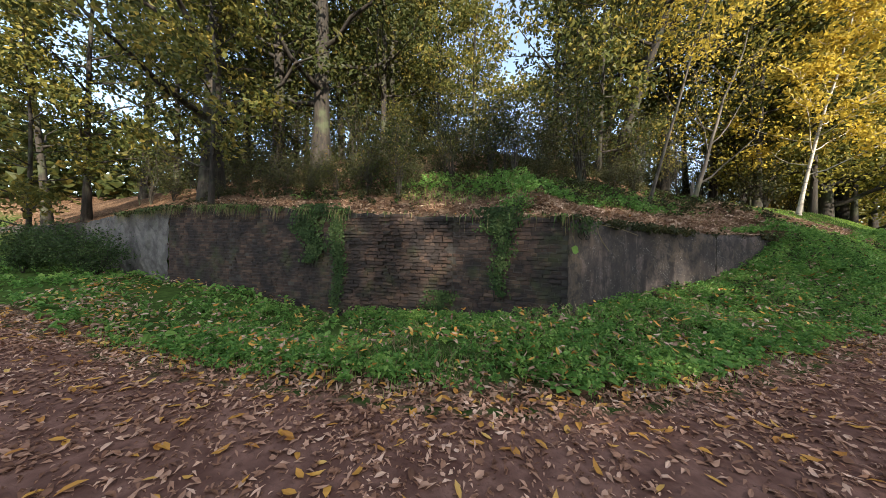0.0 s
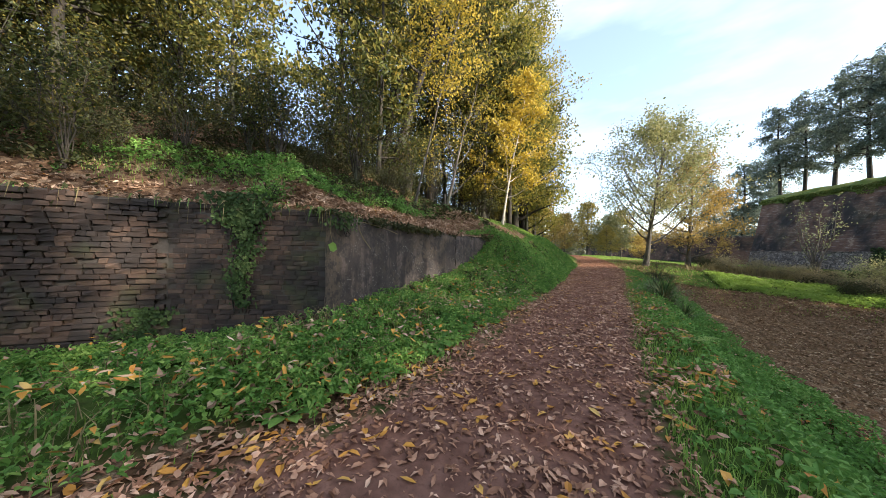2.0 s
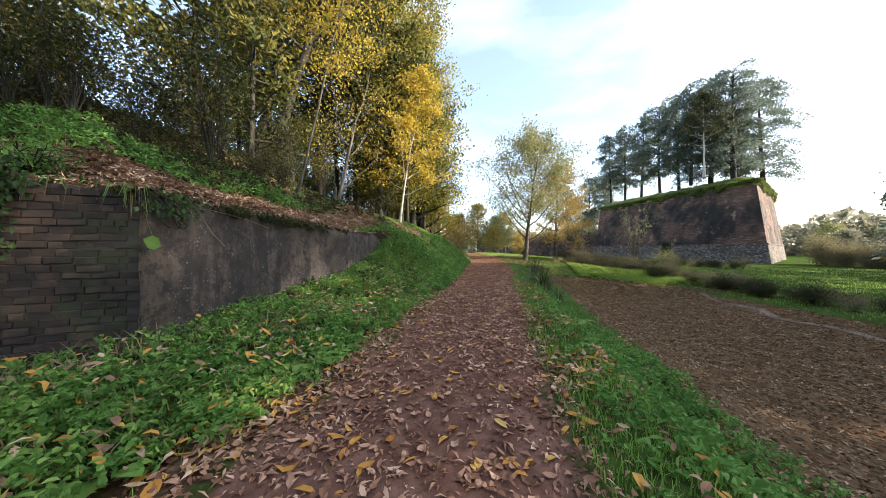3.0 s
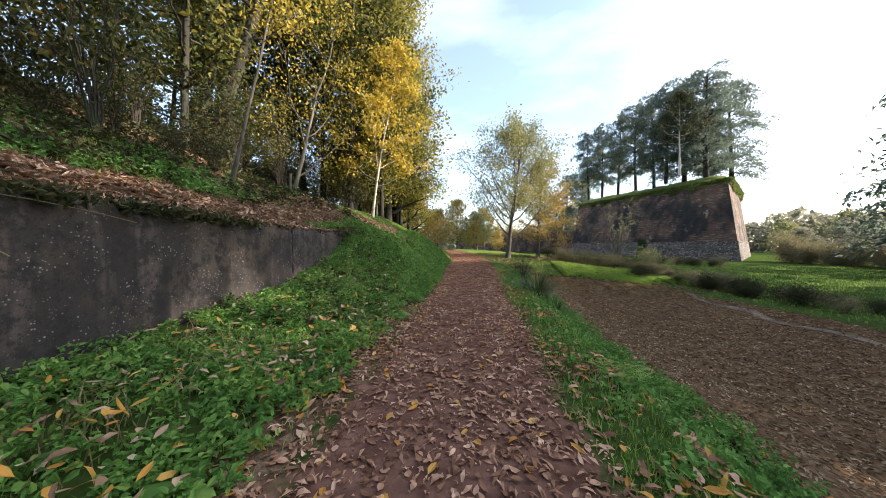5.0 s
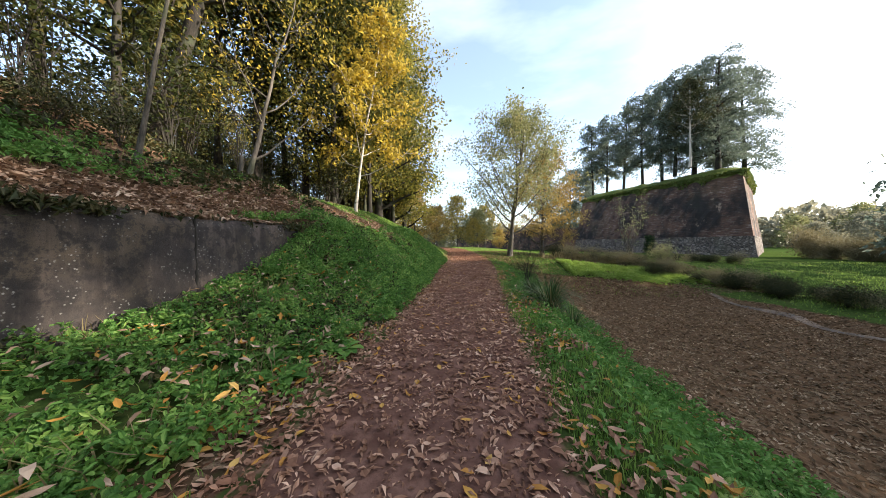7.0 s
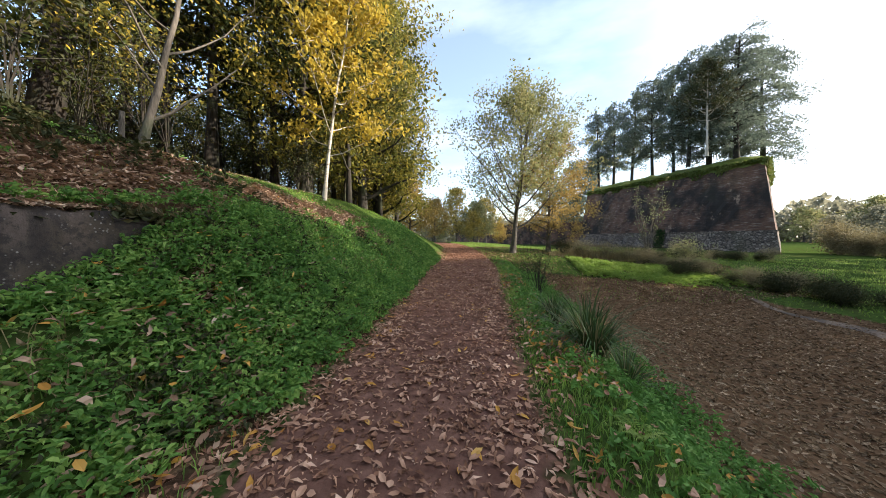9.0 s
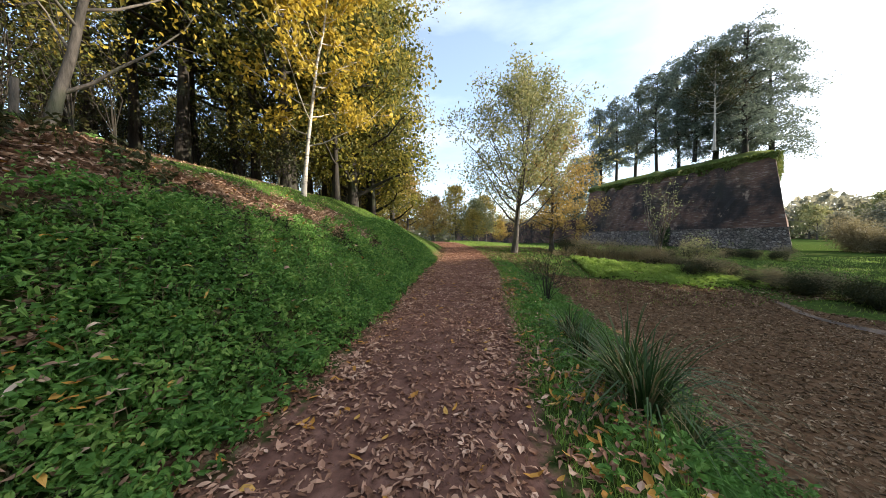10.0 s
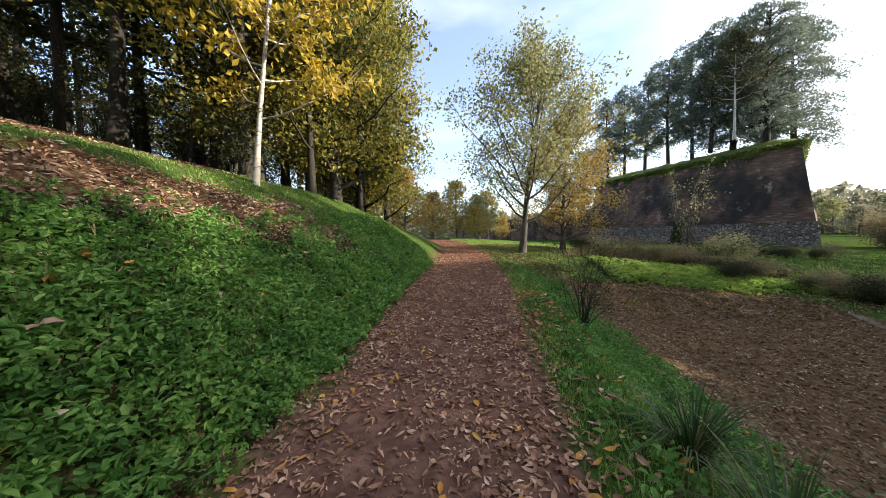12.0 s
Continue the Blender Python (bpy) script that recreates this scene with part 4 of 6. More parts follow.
def cedar_shape(seed, height, radius, base, trunk_r, per_metre=36, spray=0.40):
    """A cedar: straight trunk, tiers of level boughs with flat sprays of needles."""
    rng = np.random.default_rng(seed)
    q = np.linspace(0, 1, 8)
    pts = np.column_stack([0.25 * np.sin(q * 3), 0.2 * np.cos(q * 4), height * q - 0.3])
    wood = [tube(pts, trunk_r * (1 - 0.85 * q) + 0.02, 8)]
    cs = []
    tiers = int((height - base) / 0.8)
    for k in range(tiers):
        s = (k + 0.5) / tiers
        z = base + (height - base) * s
        ln0 = radius * (0.45 + 0.55 * math.sin(math.pi * (0.28 + 0.62 * (1 - s)))) * (1.05 - 0.62 * s)
        for j in range(5):
            az = rng.uniform(0, 2 * math.pi)
            ln = ln0 * rng.uniform(0.3, 1.25)
            rise = rng.uniform(0.12, 0.42)
            out = np.array((math.cos(az), math.sin(az), 0))
            w = np.linspace(0, 1, 5)
            lp = np.array((0.2, 0, z)) + out * (ln * w)[:, None] + np.array((0, 0, 1)) * (rise * ln * np.sin(w * 2.2) - 0.30 * ln * w * w)[:, None]
            wood.append(tube(lp, np.array((0.07, 0.055, 0.04, 0.025, 0.01)), 4))
            m = int(per_metre * ln)
            u = rng.uniform(0.25, 1.0, m) ** 0.8
            c = np.column_stack([np.interp(u, w, lp[:, a]) for a in range(3)])
            side = np.array((-out[1], out[0], 0))
            c = c + side * (rng.normal(size=m) * 0.20 * ln * u)[:, None] + np.array((0, 0, 1)) * (rng.normal(size=m) * 0.26 - 0.6 * rng.uniform(size=m) ** 2)[:, None]
            cs.append(c)
    c = np.concatenate(cs)
    return join(wood), kites(rng, c, spray, spray * 0.43, 0.35, droop=0.25)


CEDARS = [make_tree("cedar", *cedar_shape(41, 17, 5.4, 2.9, 0.28), MAT_BARK, MAT_CEDAR, "dark blue-green cedar on the rampart with level boughs", group="cedars"),
          make_tree("cedar", *cedar_shape(42, 18.5, 7.6, 0.9, 0.4, 36), MAT_BARK, MAT_CEDAR, "broad dark cedar with wide level boughs on the rampart", group="cedars")]
done = set()
# bearing from the path, distance, kind, size
for deg, dist, kind, size in ((25.4, 77, 0, 0.94), (27.6, 77, 0, 1.08), (30.4, 73, 0, 1.1), (33.0, 70, 0, 1.14), (35.4, 68, 0, 1.12), (37.2, 63, 0, 1.06), (39.7, 66, 1, 1.0), (42.4, 62, 1, 0.95), (44.7, 71, 1, 0.95)):
    x, y = 0.8 + dist * math.sin(radians(deg)), 5.5 + dist * math.cos(radians(deg))
    plant(CEDARS[kind], kind in done, at_ground(x, y, deg * 37, size, 0.15, 13.45))
    done.add(kind)
for x, y, size in ((35.6, 94.0, 1.5), (30.5, 97.0, 1.4), (39.0, 90.0, 1.5)):
    copy_thing(CEDARS[0], at_ground(x, y, x * 31, size, 0.1))
shade_cedar = make_tree("cedar", *cedar_shape(43, 18.5, 7.6, 0.9, 0.4, 11, 0.62), MAT_BARK, MAT_CEDAR, "broad dark cedar standing on the low meadow", group="meadow cedars")
# the first edges into view; the others are unseen, added to shade moat, path, wood
for x, y, size in ((50.0, 30.5, 1.2), (45.5, 15.5, 1.26), (47.0, 7.5, 1.32), (44.0, 0.3, 1.55), (42.0, -9.0, 1.35), (55.0, 12.0, 1.34), (53.0, 17.5, 1.3), (54.0, 2.5, 1.45), (52.0, -9.0, 1.45), (43.0, -17.0, 1.35), (27.0, -10.5, 1.3), (25.0, -18.5, 1.4)):
    plant(shade_cedar, (x, y) != (50.0, 30.5), at_ground(x, y, x * 40, size, 0.1))

# lower curtain wall that runs on behind the lawn
curtain = tagged(new("curtain_wall"), "long low brick curtain wall beyond the lawn, half hidden by trees", "wall")


def wall_box(line, z0, z1, thick, mat, name):
    p = np.array(line, float)
    t = np.gradient(p, axis=0)
    t /= np.linalg.norm(t, axis=1)[:, None]
    nrm = np.stack([-t[:, 1], t[:, 0]], 1) * thick
    v = np.array([np.column_stack([q, np.full(len(p), z)]) for q, z in ((p, z0), (p, z1), (p + nrm, z1), (p + nrm, z0))])
    n = len(p)
    ids = np.arange(4 * n).reshape(4, n)
    f = np.concatenate([np.stack([ids[a, :-1], ids[a, 1:], ids[b, 1:], ids[b, :-1]], -1) for a, b in ((0, 1), (1, 2), (2, 3))])
    caps = np.array([[ids[0, e], ids[1, e], ids[2, e], ids[3, e]] for e in (0, n - 1)])
    return mesh_np(name, v.reshape(-1, 3), np.concatenate([f, caps]), mat)


CURTAIN = [(34.0, 81.0), (28.0, 88.0), (22.0, 95.0), (14.0, 105.0), (2.0, 122.0)]
part("brick_face", wall_box(CURTAIN, -2.0, 5.4, -1.2, MAT_FORT, "brick_face"), curtain, "weathered brick face")
part("coping", wall_box([(x, y - 0.15) for x, y in CURTAIN], 5.4, 5.75, -1.5, MAT_FOOT, "coping"), curtain, "pale stone coping")

# ---- ground cover ----
def scatter(rng, n, x0, x1, y0, y1):
    x, y = rng.uniform(x0, x1, n), rng.uniform(y0, y1, n)
    z, p, b, l = lie(x, y)
    dl, = nearest(LEFT_EDGE, x, y)
    dr, = nearest(RIGHT_EDGE, x, y)
    dw, = nearest(WALL, x, y)
    return x, y, z, dl, -dr, -dw


def clumps(x, y, scale, seed):
    """A soft patchiness between 0 and 1."""
    r = np.random.default_rng(seed)
    out = np.zeros_like(x)
    for k in range(5):
        a, ph = r.uniform(0, 6.28), r.uniform(0, 6.28)
        f = scale * r.uniform(0.6, 2.2)
        out += np.sin(f * (x * math.cos(a) + y * math.sin(a)) + ph)
    return np.clip(0.5 + out / 5.0, 0, 1)


def stuff(name, vf, mat, label, category):
    return tagged(new(name, mesh_np(name, *vf, mat)), label, category, kind="stuff")


# fallen leaves on the path, thickest along its edges
rng = np.random.default_rng(51)
x, y, z, dl, dr, dw = scatter(rng, 200000, -9, 5, -9, 24)
inside = np.maximum(dl, dr)
keep = (inside < 0.9) & (dr < 0.7 * rng.uniform(size=len(x)) ** 2) & (rng.uniform(size=len(x)) < (0.42 + 0.42 * sm(-1.0, -0.1, inside) - 0.5 * sm(0.1, 0.9, inside)) * (0.55 + 0.7 * clumps(x, y, 1.9, 3)))
c = np.column_stack([x, y, z + 0.012 + 0.012 * rng.uniform(size=len(x))])[keep]
gold = rng.uniform(size=len(c)) < 0.02 + 0.06 * sm(4, -3, c[:, 1])
slim = rng.uniform(size=len(c)) < 0.62
stuff("fallen_leaves", kites(rng, c[~gold & slim], 0.085, 0.026, 0.62, 0.3), MAT_FALLEN, "slim brown willow leaves strewn over the footpath", "leaves")
stuff("fallen_leaves", ovals(rng, c[~gold & ~slim], 0.085, 0.046, 0.72, 0.4), MAT_FALLEN, "broad curled brown leaves strewn over the footpath", "leaves")
stuff("golden_leaves", ovals(rng, c[gold], 0.12, 0.05, 0.8, 0.3), MAT_FALLEN_GOLD, "fresh orange and yellow leaves on the path", "leaves")
x, y, z, dl, dr, dw = scatter(rng, 330000, -7, 4.2, -7, 17)
keep = (np.maximum(dl, dr) < 0.15) & (rng.uniform(size=len(x)) < 0.05 + 0.35 * clumps(x, y, 2.3, 13))
stuff("leaf_crumbs", kites(rng, np.column_stack([x, y, z + 0.008])[keep], 0.036, 0.017, 0.65, 0.3), MAT_FALLEN, "small broken bits of brown leaf trodden into the path", "leaves")
# farther along the path
x, y, z, dl, dr, dw = scatter(rng, 26000, -2, 4, 24, 48)
keep = (np.maximum(dl, dr) < 0.3) & (rng.uniform(size=len(x)) < 0.4)
stuff("fallen_leaves", kites(rng, np.column_stack([x, y, z + 0.015])[keep], 0.14, 0.06, 0.75), MAT_FALLEN, "brown leaves on the far stretch of path", "leaves")

# leaves among the weeds, on the wall's top and the wood's floor
x, y, z, dl, dr, dw = scatter(rng, 60000, -14, 0, -9, 20)
k = sm(8.2, 10.8, y)
front = (dl > 0.1) & (dw < -0.05) & (rng.uniform(size=len(x)) < (0.16 + 0.50 * sm(3.0, 0.3, dl)) * (0.3 + clumps(x, y, 2.0, 45)) * (1 - k) + k * (0.02 + 0.12 * (clumps(x, y, 1.6, 44) > 0.55)))
strip = (dl > 0) & (rng.uniform(size=len(x)) < leaf_strip(y, dl) * (0.45 + 0.5 * clumps(x, y, 1.8, 8)))
ledge = (dw > 0.02) & (dw < 1.3) & (y < 9.5) & (rng.uniform(size=len(x)) < 0.85 * clumps(x, y, 0.9, 9) + 0.1)
floor = (dw > 1.3) & (dl > 0.5) & (rng.uniform(size=len(x)) < 0.12)
sel = front | strip | ledge | floor
c = np.column_stack([x, y, z + 0.025 + front * sm(0.15, 0.9, dl) * (0.05 + 0.21 * rng.uniform(size=len(x)))])[sel]
gold = (rng.uniform(size=len(c)) < 0.34 * front[sel] + 0.03)
stuff("fallen_leaves", ovals(rng, c[~gold], 0.12, 0.048, 0.6, 0.4), MAT_DRY_LEAF, "dry leaves lying on the wall top and bank", "leaves")
stuff("golden_leaves", ovals(rng, c[gold], 0.125, 0.05, 0.6, 0.3), MAT_FALLEN_GOLD, "yellow leaves caught among the green weeds", "leaves")

# a thick drift of dry leaves on the flat top of the wall
r = np.random.default_rng(53)
drift = []
for i in range(0, 8):
    a, b = np.array(WALL[i]), np.array(WALL[i + 1])
    n = int(math.dist(a, b) * (1100 if i < 3 else 380))
    d = (b - a) / np.linalg.norm(b - a)
    p = a + (b - a) * r.uniform(size=n)[:, None] + np.array((d[1], -d[0])) * (0.02 + (1.85 if i < 3 else 1.4) * r.uniform(size=n) ** 1.15)[:, None]
    keep = r.uniform(size=n) < 0.25 + 0.95 * clumps(p[:, 0], p[:, 1], 1.6, 27)
    p = p[keep]
    w, top, foot = nearest(WALL, p[:, 0], p[:, 1], WALL_TOP, WALL_FOOT)
    zz = np.maximum(lie(p[:, 0], p[:, 1])[0], top - 0.01)
    drift.append(np.column_stack([p, zz + 0.02 + 0.04 * r.uniform(size=len(p))]))
drift = np.concatenate(drift)
stuff("fallen_leaves", ovals(r, drift, 0.12, 0.045, 0.6, 0.4), MAT_DRY_LEAF, "drift of dry leaves on the flat wall top", "leaves")

# leaves on the moat bed
x, y, z, dl, dr, dw = scatter(rng, 150000, 2.5, 23, -6, 28)
_, _, bed_w, _ = lie(x, y)
keep = (bed_w > 0.4) & (rng.uniform(size=len(x)) < 0.62)
stuff("fallen_leaves", kites(rng, np.column_stack([x, y, z + 0.015])[keep], 0.12, 0.05, 0.6), MAT_BED_LEAF, "scattered dry leaves on the moat bed", "leaves")


x, y, z, dl, dr, dw = scatter(rng, 30000, 2.5, 22, 22, 38)
keep = (dr > 0.1) & (rng.uniform(size=len(x)) < 0.25 + 0.6 * sm(0.4, 0.8, clumps(x, y, 0.7, 47)))
stuff("fallen_leaves", kites(rng, np.column_stack([x, y, z + 0.06])[keep], 0.15, 0.07, 0.6), MAT_BED_LEAF, "dry leaves strewn under the lawn trees", "leaves")
# leaves caught in the verge and its bank
x, y, z, dl, dr, dw = scatter(rng, 26000, 0.8, 6, -4, 20)
keep = (dr > 0.05) & (dr < 3.2) & (rng.uniform(size=len(x)) < 0.10 + 0.75 * sm(0.5, 0.85, clumps(x, y, 1.7, 46)))
c = np.column_stack([x, y, z + 0.05 + 0.05 * rng.uniform(size=len(x))])[keep]
gold = rng.uniform(size=len(c)) < 0.25
stuff("fallen_leaves", ovals(rng, c[~gold], 0.10, 0.045, 0.6, 0.4), MAT_FALLEN, "brown leaves caught in the grass of the verge", "leaves")
stuff("golden_leaves", ovals(rng, c[gold], 0.12, 0.05, 0.6, 0.3), MAT_FALLEN_GOLD, "yellow leaves caught in the grass of the verge", "leaves")


def weed_patch(seed, n, x0, x1, y0, y1, test, leaf, tall, per=9):
    """Low leafy weeds: rosettes of pointed leaves on short stems."""
    r = np.random.default_rng(seed)
    x, y, z, dl, dr, dw = scatter(r, n, x0, x1, y0, y1)
    keep = r.uniform(size=n) < test(x, y, dl, dr, dw)
    p = np.column_stack([x, y, z])[keep]
    h = tall * r.uniform(0.35, 1.25, len(p)) * (0.6 + 0.8 * clumps(p[:, 0], p[:, 1], 1.5, seed))
    i = np.repeat(np.arange(len(p)), per)
    az = r.uniform(0, 2 * math.pi, len(i))
    rad = leaf * r.uniform(0.2, 1.35, len(i))
    lift = r.uniform(0.15, 1.0, len(i)) ** 0.7
    c = p[i] + np.column_stack([np.cos(az) * rad, np.sin(az) * rad, h[i] * lift + 0.015])
    return folded(r, c, leaf, leaf * 0.66, 0.40)


def left_green(x, y, dl, dr, dw):
    k = sm(8.2, 10.8, y)
    flat = (dw < -0.02) * sm(0.05, 0.7, dl) * (0.10 + 0.08 * sm(-2, 2, y) + 0.30 * sm(0.5, 3.0, y) + 0.85 * sm(0.30, 0.72, clumps(x, y, 1.6, 5) + 0.12 * sm(-2, 1, y))) * (1 - k)
    bank = k * sm(-0.02, 0.2, dl) * sm(3.3, 2.3, dl + 0.5 * clumps(x, y, 0.9, 6)) * (0.7 + 0.5 * clumps(x, y, 1.0, 7)) * (dl > 0)
    return np.clip(flat + bank, 0, 1) * (dl > 0.02) * (1 - 0.9 * leaf_strip(y, dl)) * sm(0.1, 0.32, np.hypot(x + 2.2, y - 9.0))


stuff("nettles", weed_patch(61, 24000, -9, -0.2, -7, 13, left_green, 0.058, 0.19, 14), MAT_NETTLE, "low bright green nettles and weeds below the wall", "weeds")
stuff("nettles", weed_patch(62, 12000, -5.0, 0, 13, 24, left_green, 0.085, 0.20, 12), MAT_NETTLE, "green weeds covering the steep bank", "weeds")
stuff("nettles", weed_patch(67, 6200, -4.2, -0.3, 8.0, 14.5, lambda x, y, dl, dr, dw: sm(0.0, 0.25, dl) * sm(3.4, 2.6, dl) * (1 - 0.92 * leaf_strip(y, dl)) * (0.5 + 0.6 * clumps(x, y, 1.4, 9)), 0.062, 0.20, 11), MAT_NETTLE, "broad-leaved dark green weeds on the near bank", "weeds")
stuff("nettles", weed_patch(63, 5000, -24, -5, -20, -1, left_green, 0.13, 0.2, 6), MAT_NETTLE, "green weeds along the foot of the old wall", "weeds")


stuff("weeds", weed_patch(68, 9000, -5.0, -0.2, 5, 20, lambda x, y, dl, dr, dw: (dl > 0.1) * (dw < 0) * sm(4.0, 3.0, dl) * 0.55 * sm(0.46, 0.72, clumps(x, y, 1.9, 34)), 0.055, 0.22, 10), MAT_BUSH, "brown withering weeds among the nettles", "weeds")


def right_green(x, y, dl, dr, dw):
    return (0.3 * sm(0.15, 0.5, dr) + 0.7 * sm(0.8, 1.4, dr)) * sm(3.6, 2.6, dr) * (0.45 + 0.6 * clumps(x, y, 1.2, 4)) * (y < 24)


stuff("weeds", weed_patch(65, 9000, -16, -3, -9, 12, lambda x, y, dl, dr, dw: (dw > 1.0) * (dl > 0) * sm(1.0, 1.8, dw) * (0.25 + 0.7 * clumps(x, y, 1.0, 23)), 0.10, 0.28, 8), MAT_BUSH, "dull low plants on the wooded slope", "weeds")
stuff("weeds", weed_patch(66, 16000, -12, -3, -5, 12, lambda x, y, dl, dr, dw: (dl > 0) * sm(1.1, 1.9, dw) * sm(4.8, 3.2, dw) * (0.12 + 0.8 * sm(0.25, 0.6, clumps(x, y, 1.3, 24))) * (0.12 + 0.88 * sm(-0.5, 2.5, y)) * (0.08 + 0.92 * sm(8.2, 6.2, y)), 0.075, 0.2, 8), MAT_WEED, "green tufts behind the wall top", "weeds")
stuff("weeds", weed_patch(64, 22000, 1.0, 6.5, -3, 24, right_green, 0.065, 0.16), MAT_WEED, "dark green creeping weeds on the moat bank", "weeds")


# weeds in the brighter sward colour, sunlight of a lit patch put into it
stuff("weeds", weed_patch(69, 5200, 9.5, 19, 23, 29, lambda x, y, dl, dr, dw: sm(2.4, 1.2, np.abs(y - 27.6 + 0.12 * (x - 9))) * (0.3 + 0.7 * clumps(x, y, 1.1, 36)), 0.13, 0.22, 8), MAT_SWARD, "green weeds at the end of the moat bed, coloured bright like a sunlit patch", "weeds")


def grass_patch(seed, n, x0, x1, y0, y1, test, height, width, lean=0.6):
    r = np.random.default_rng(seed)
    x, y, z, dl, dr, dw = scatter(r, n, x0, x1, y0, y1)
    keep = r.uniform(size=n) < test(x, y, dl, dr, dw)
    return blades(r, np.column_stack([x, y, z - 0.01])[keep], height, width, lean)


stuff("grass", grass_patch(71, 150000, 0.7, 6, -4, 24, lambda x, y, dl, dr, dw: sm(-0.05, 0.2, dr) * (sm(1.6, 0.9, dr) + 0.25 * sm(3.4, 2.2, dr)) * (0.4 + 0.6 * clumps(x, y, 1.4, 2)), 0.085, 0.009), MAT_GRASS, "short green grass on the verge by the moat", "grass")
stuff("grass", grass_patch(82, 60000, -9, 2, -16, -4, lambda x, y, dl, dr, dw: sm(-0.05, 0.2, dr) * (sm(1.6, 0.9, dr) + 0.25 * sm(3.4, 2.2, dr)) * (0.4 + 0.6 * clumps(x, y, 1.4, 2)), 0.085, 0.009), MAT_GRASS, "short green grass on the verge round the bend", "grass")
stuff("weeds", weed_patch(70, 9000, -9, 2.5, -16, -3, right_green, 0.065, 0.16), MAT_WEED, "dark green creeping weeds on the bank round the bend", "weeds")
stuff("grass", grass_patch(72, 52000, -7, 0.2, -8, 20, lambda x, y, dl, dr, dw: sm(0.0, 0.35, dl) * sm(2.0, 0.9, dl) * (0.2 + 0.6 * clumps(x, y, 1.2, 12)) * (dw < 0), 0.10, 0.008), MAT_GRASS, "short grass between weeds and path", "grass")
stuff("grass", grass_patch(73, 40000, -9, -1, 7.5, 30, lambda x, y, dl, dr, dw: (y > 8.2) * (dl > 2.4) * sm(6.4, 5.0, dl) * (0.25 + 0.7 * clumps(x, y, 0.8, 8)) * (1 - 0.85 * leaf_strip(y, dl)), 0.075, 0.010, 0.9), MAT_GRASS, "grass along the top of the bank", "grass")
stuff("grass", grass_patch(81, 30000, -10, -3, 0, 12, lambda x, y, dl, dr, dw: (dl > 0) * sm(1.2, 2.0, dw) * sm(5.0, 3.5, dw) * (0.2 + 0.7 * clumps(x, y, 1.1, 18)) * (0.15 + 0.85 * sm(8.5, 6.5, y)), 0.13, 0.010), MAT_GRASS, "grass on the slope behind the wall top", "grass")
stuff("grass", grass_patch(74, 60000, 2.2, 30, 22, 62, lambda x, y, dl, dr, dw: (dr > 0.0) * (0.30 + 0.45 * sm(32, 38, y)) * sm(36, 20, y * 0.6), 0.10, 0.035, 0.9), MAT_SWARD, "mown bright grass of the lawn", "grass")
stuff("grass", grass_patch(79, 26000, 0.4, 24, 32, 62, lambda x, y, dl, dr, dw: (dr > 0.0) * 0.9, 0.09, 0.07, 0.9), MAT_SWARD, "bright sunlit grass of the far lawn", "grass")
stuff("grass", grass_patch(75, 30000, 16, 44, 4, 36, lambda x, y, dl, dr, dw: sm(17.4, 19.5, x + 0.10 * (y - 14)) * 0.6, 0.11, 0.035, 0.9), MAT_SWARD, "green grass on the far shore of the moat", "grass")
stuff("dry_grass", grass_patch(76, 8000, 8.5, 19, 27.5, 33, lambda x, y, dl, dr, dw: 0.9 * sm(0.5, 0.75, clumps(x, y, 0.7, 14)), 0.6, 0.03, 0.5), MAT_DRYGRASS, "tall bleached dry grass by the moat", "grass")
stuff("dry_grass", grass_patch(78, 16000, -6, -0.3, -3, 19, lambda x, y, dl, dr, dw: (dw < 0) * sm(0.4, 0.9, dl) * sm(4.0, 2.5, dl) * sm(0.50, 0.68, clumps(x, y, 1.7, 31)), 0.24, 0.012, 0.9), MAT_DRYGRASS, "withered brown stalks among the green weeds", "grass")
r = np.random.default_rng(80)
x, y, z, dl, dr, dw = scatter(r, 42000, -7.5, -1.2, 8.8, 19.5)
keep = (dl > 0) & (r.uniform(size=len(x)) < leaf_strip(y, dl) * (0.15 + 0.85 * clumps(x, y, 2.0, 33)))
stuff("fallen_leaves", ovals(r, np.column_stack([x, y, z + 0.03 + 0.03 * r.uniform(size=len(x))])[keep], 0.12, 0.06, 0.65, 0.4), MAT_DRY_LEAF, "band of dry fallen leaves across the bank", "leaves")
r = np.random.default_rng(79)
heap = np.column_stack([-2.2 + 0.34 * r.normal(size=260), 9.0 + 0.26 * r.normal(size=260)])
heap = np.column_stack([heap, lie(heap[:, 0], heap[:, 1])[0] + 0.03 + 0.08 * r.uniform(size=260)])
stuff("fallen_leaves", ovals(r, heap, 0.11, 0.065, 0.6, 0.5), MAT_DRY_LEAF, "heap of large dry brown leaves among weeds", "leaves")
# grass and roots that hang over the wall's top
r = np.random.default_rng(77)
pts = []
for i in range(0, 9):
    n = int(150 * math.dist(WALL[i], WALL[i + 1]))
    t = r.uniform(size=n)
    a, b = np.array(WALL[i]), np.array(WALL[i + 1])
    d = (b - a) / np.linalg.norm(b - a)
    out = np.array((-d[1], d[0]))
    p = a + (b - a) * t[:, None] + out * (-0.30 + 0.32 * r.uniform(size=n))[:, None]
    zz = WALL_TOP[i] + (WALL_TOP[i + 1] - WALL_TOP[i]) * t
    dens = clumps(p[:, 0], p[:, 1], 1.3, 21)
    keep = r.uniform(size=n) < dens * (0.25 if i < 3 else 0.95)
    pts.append(np.column_stack([p, zz + 0.02])[keep])
pts = np.concatenate(pts)
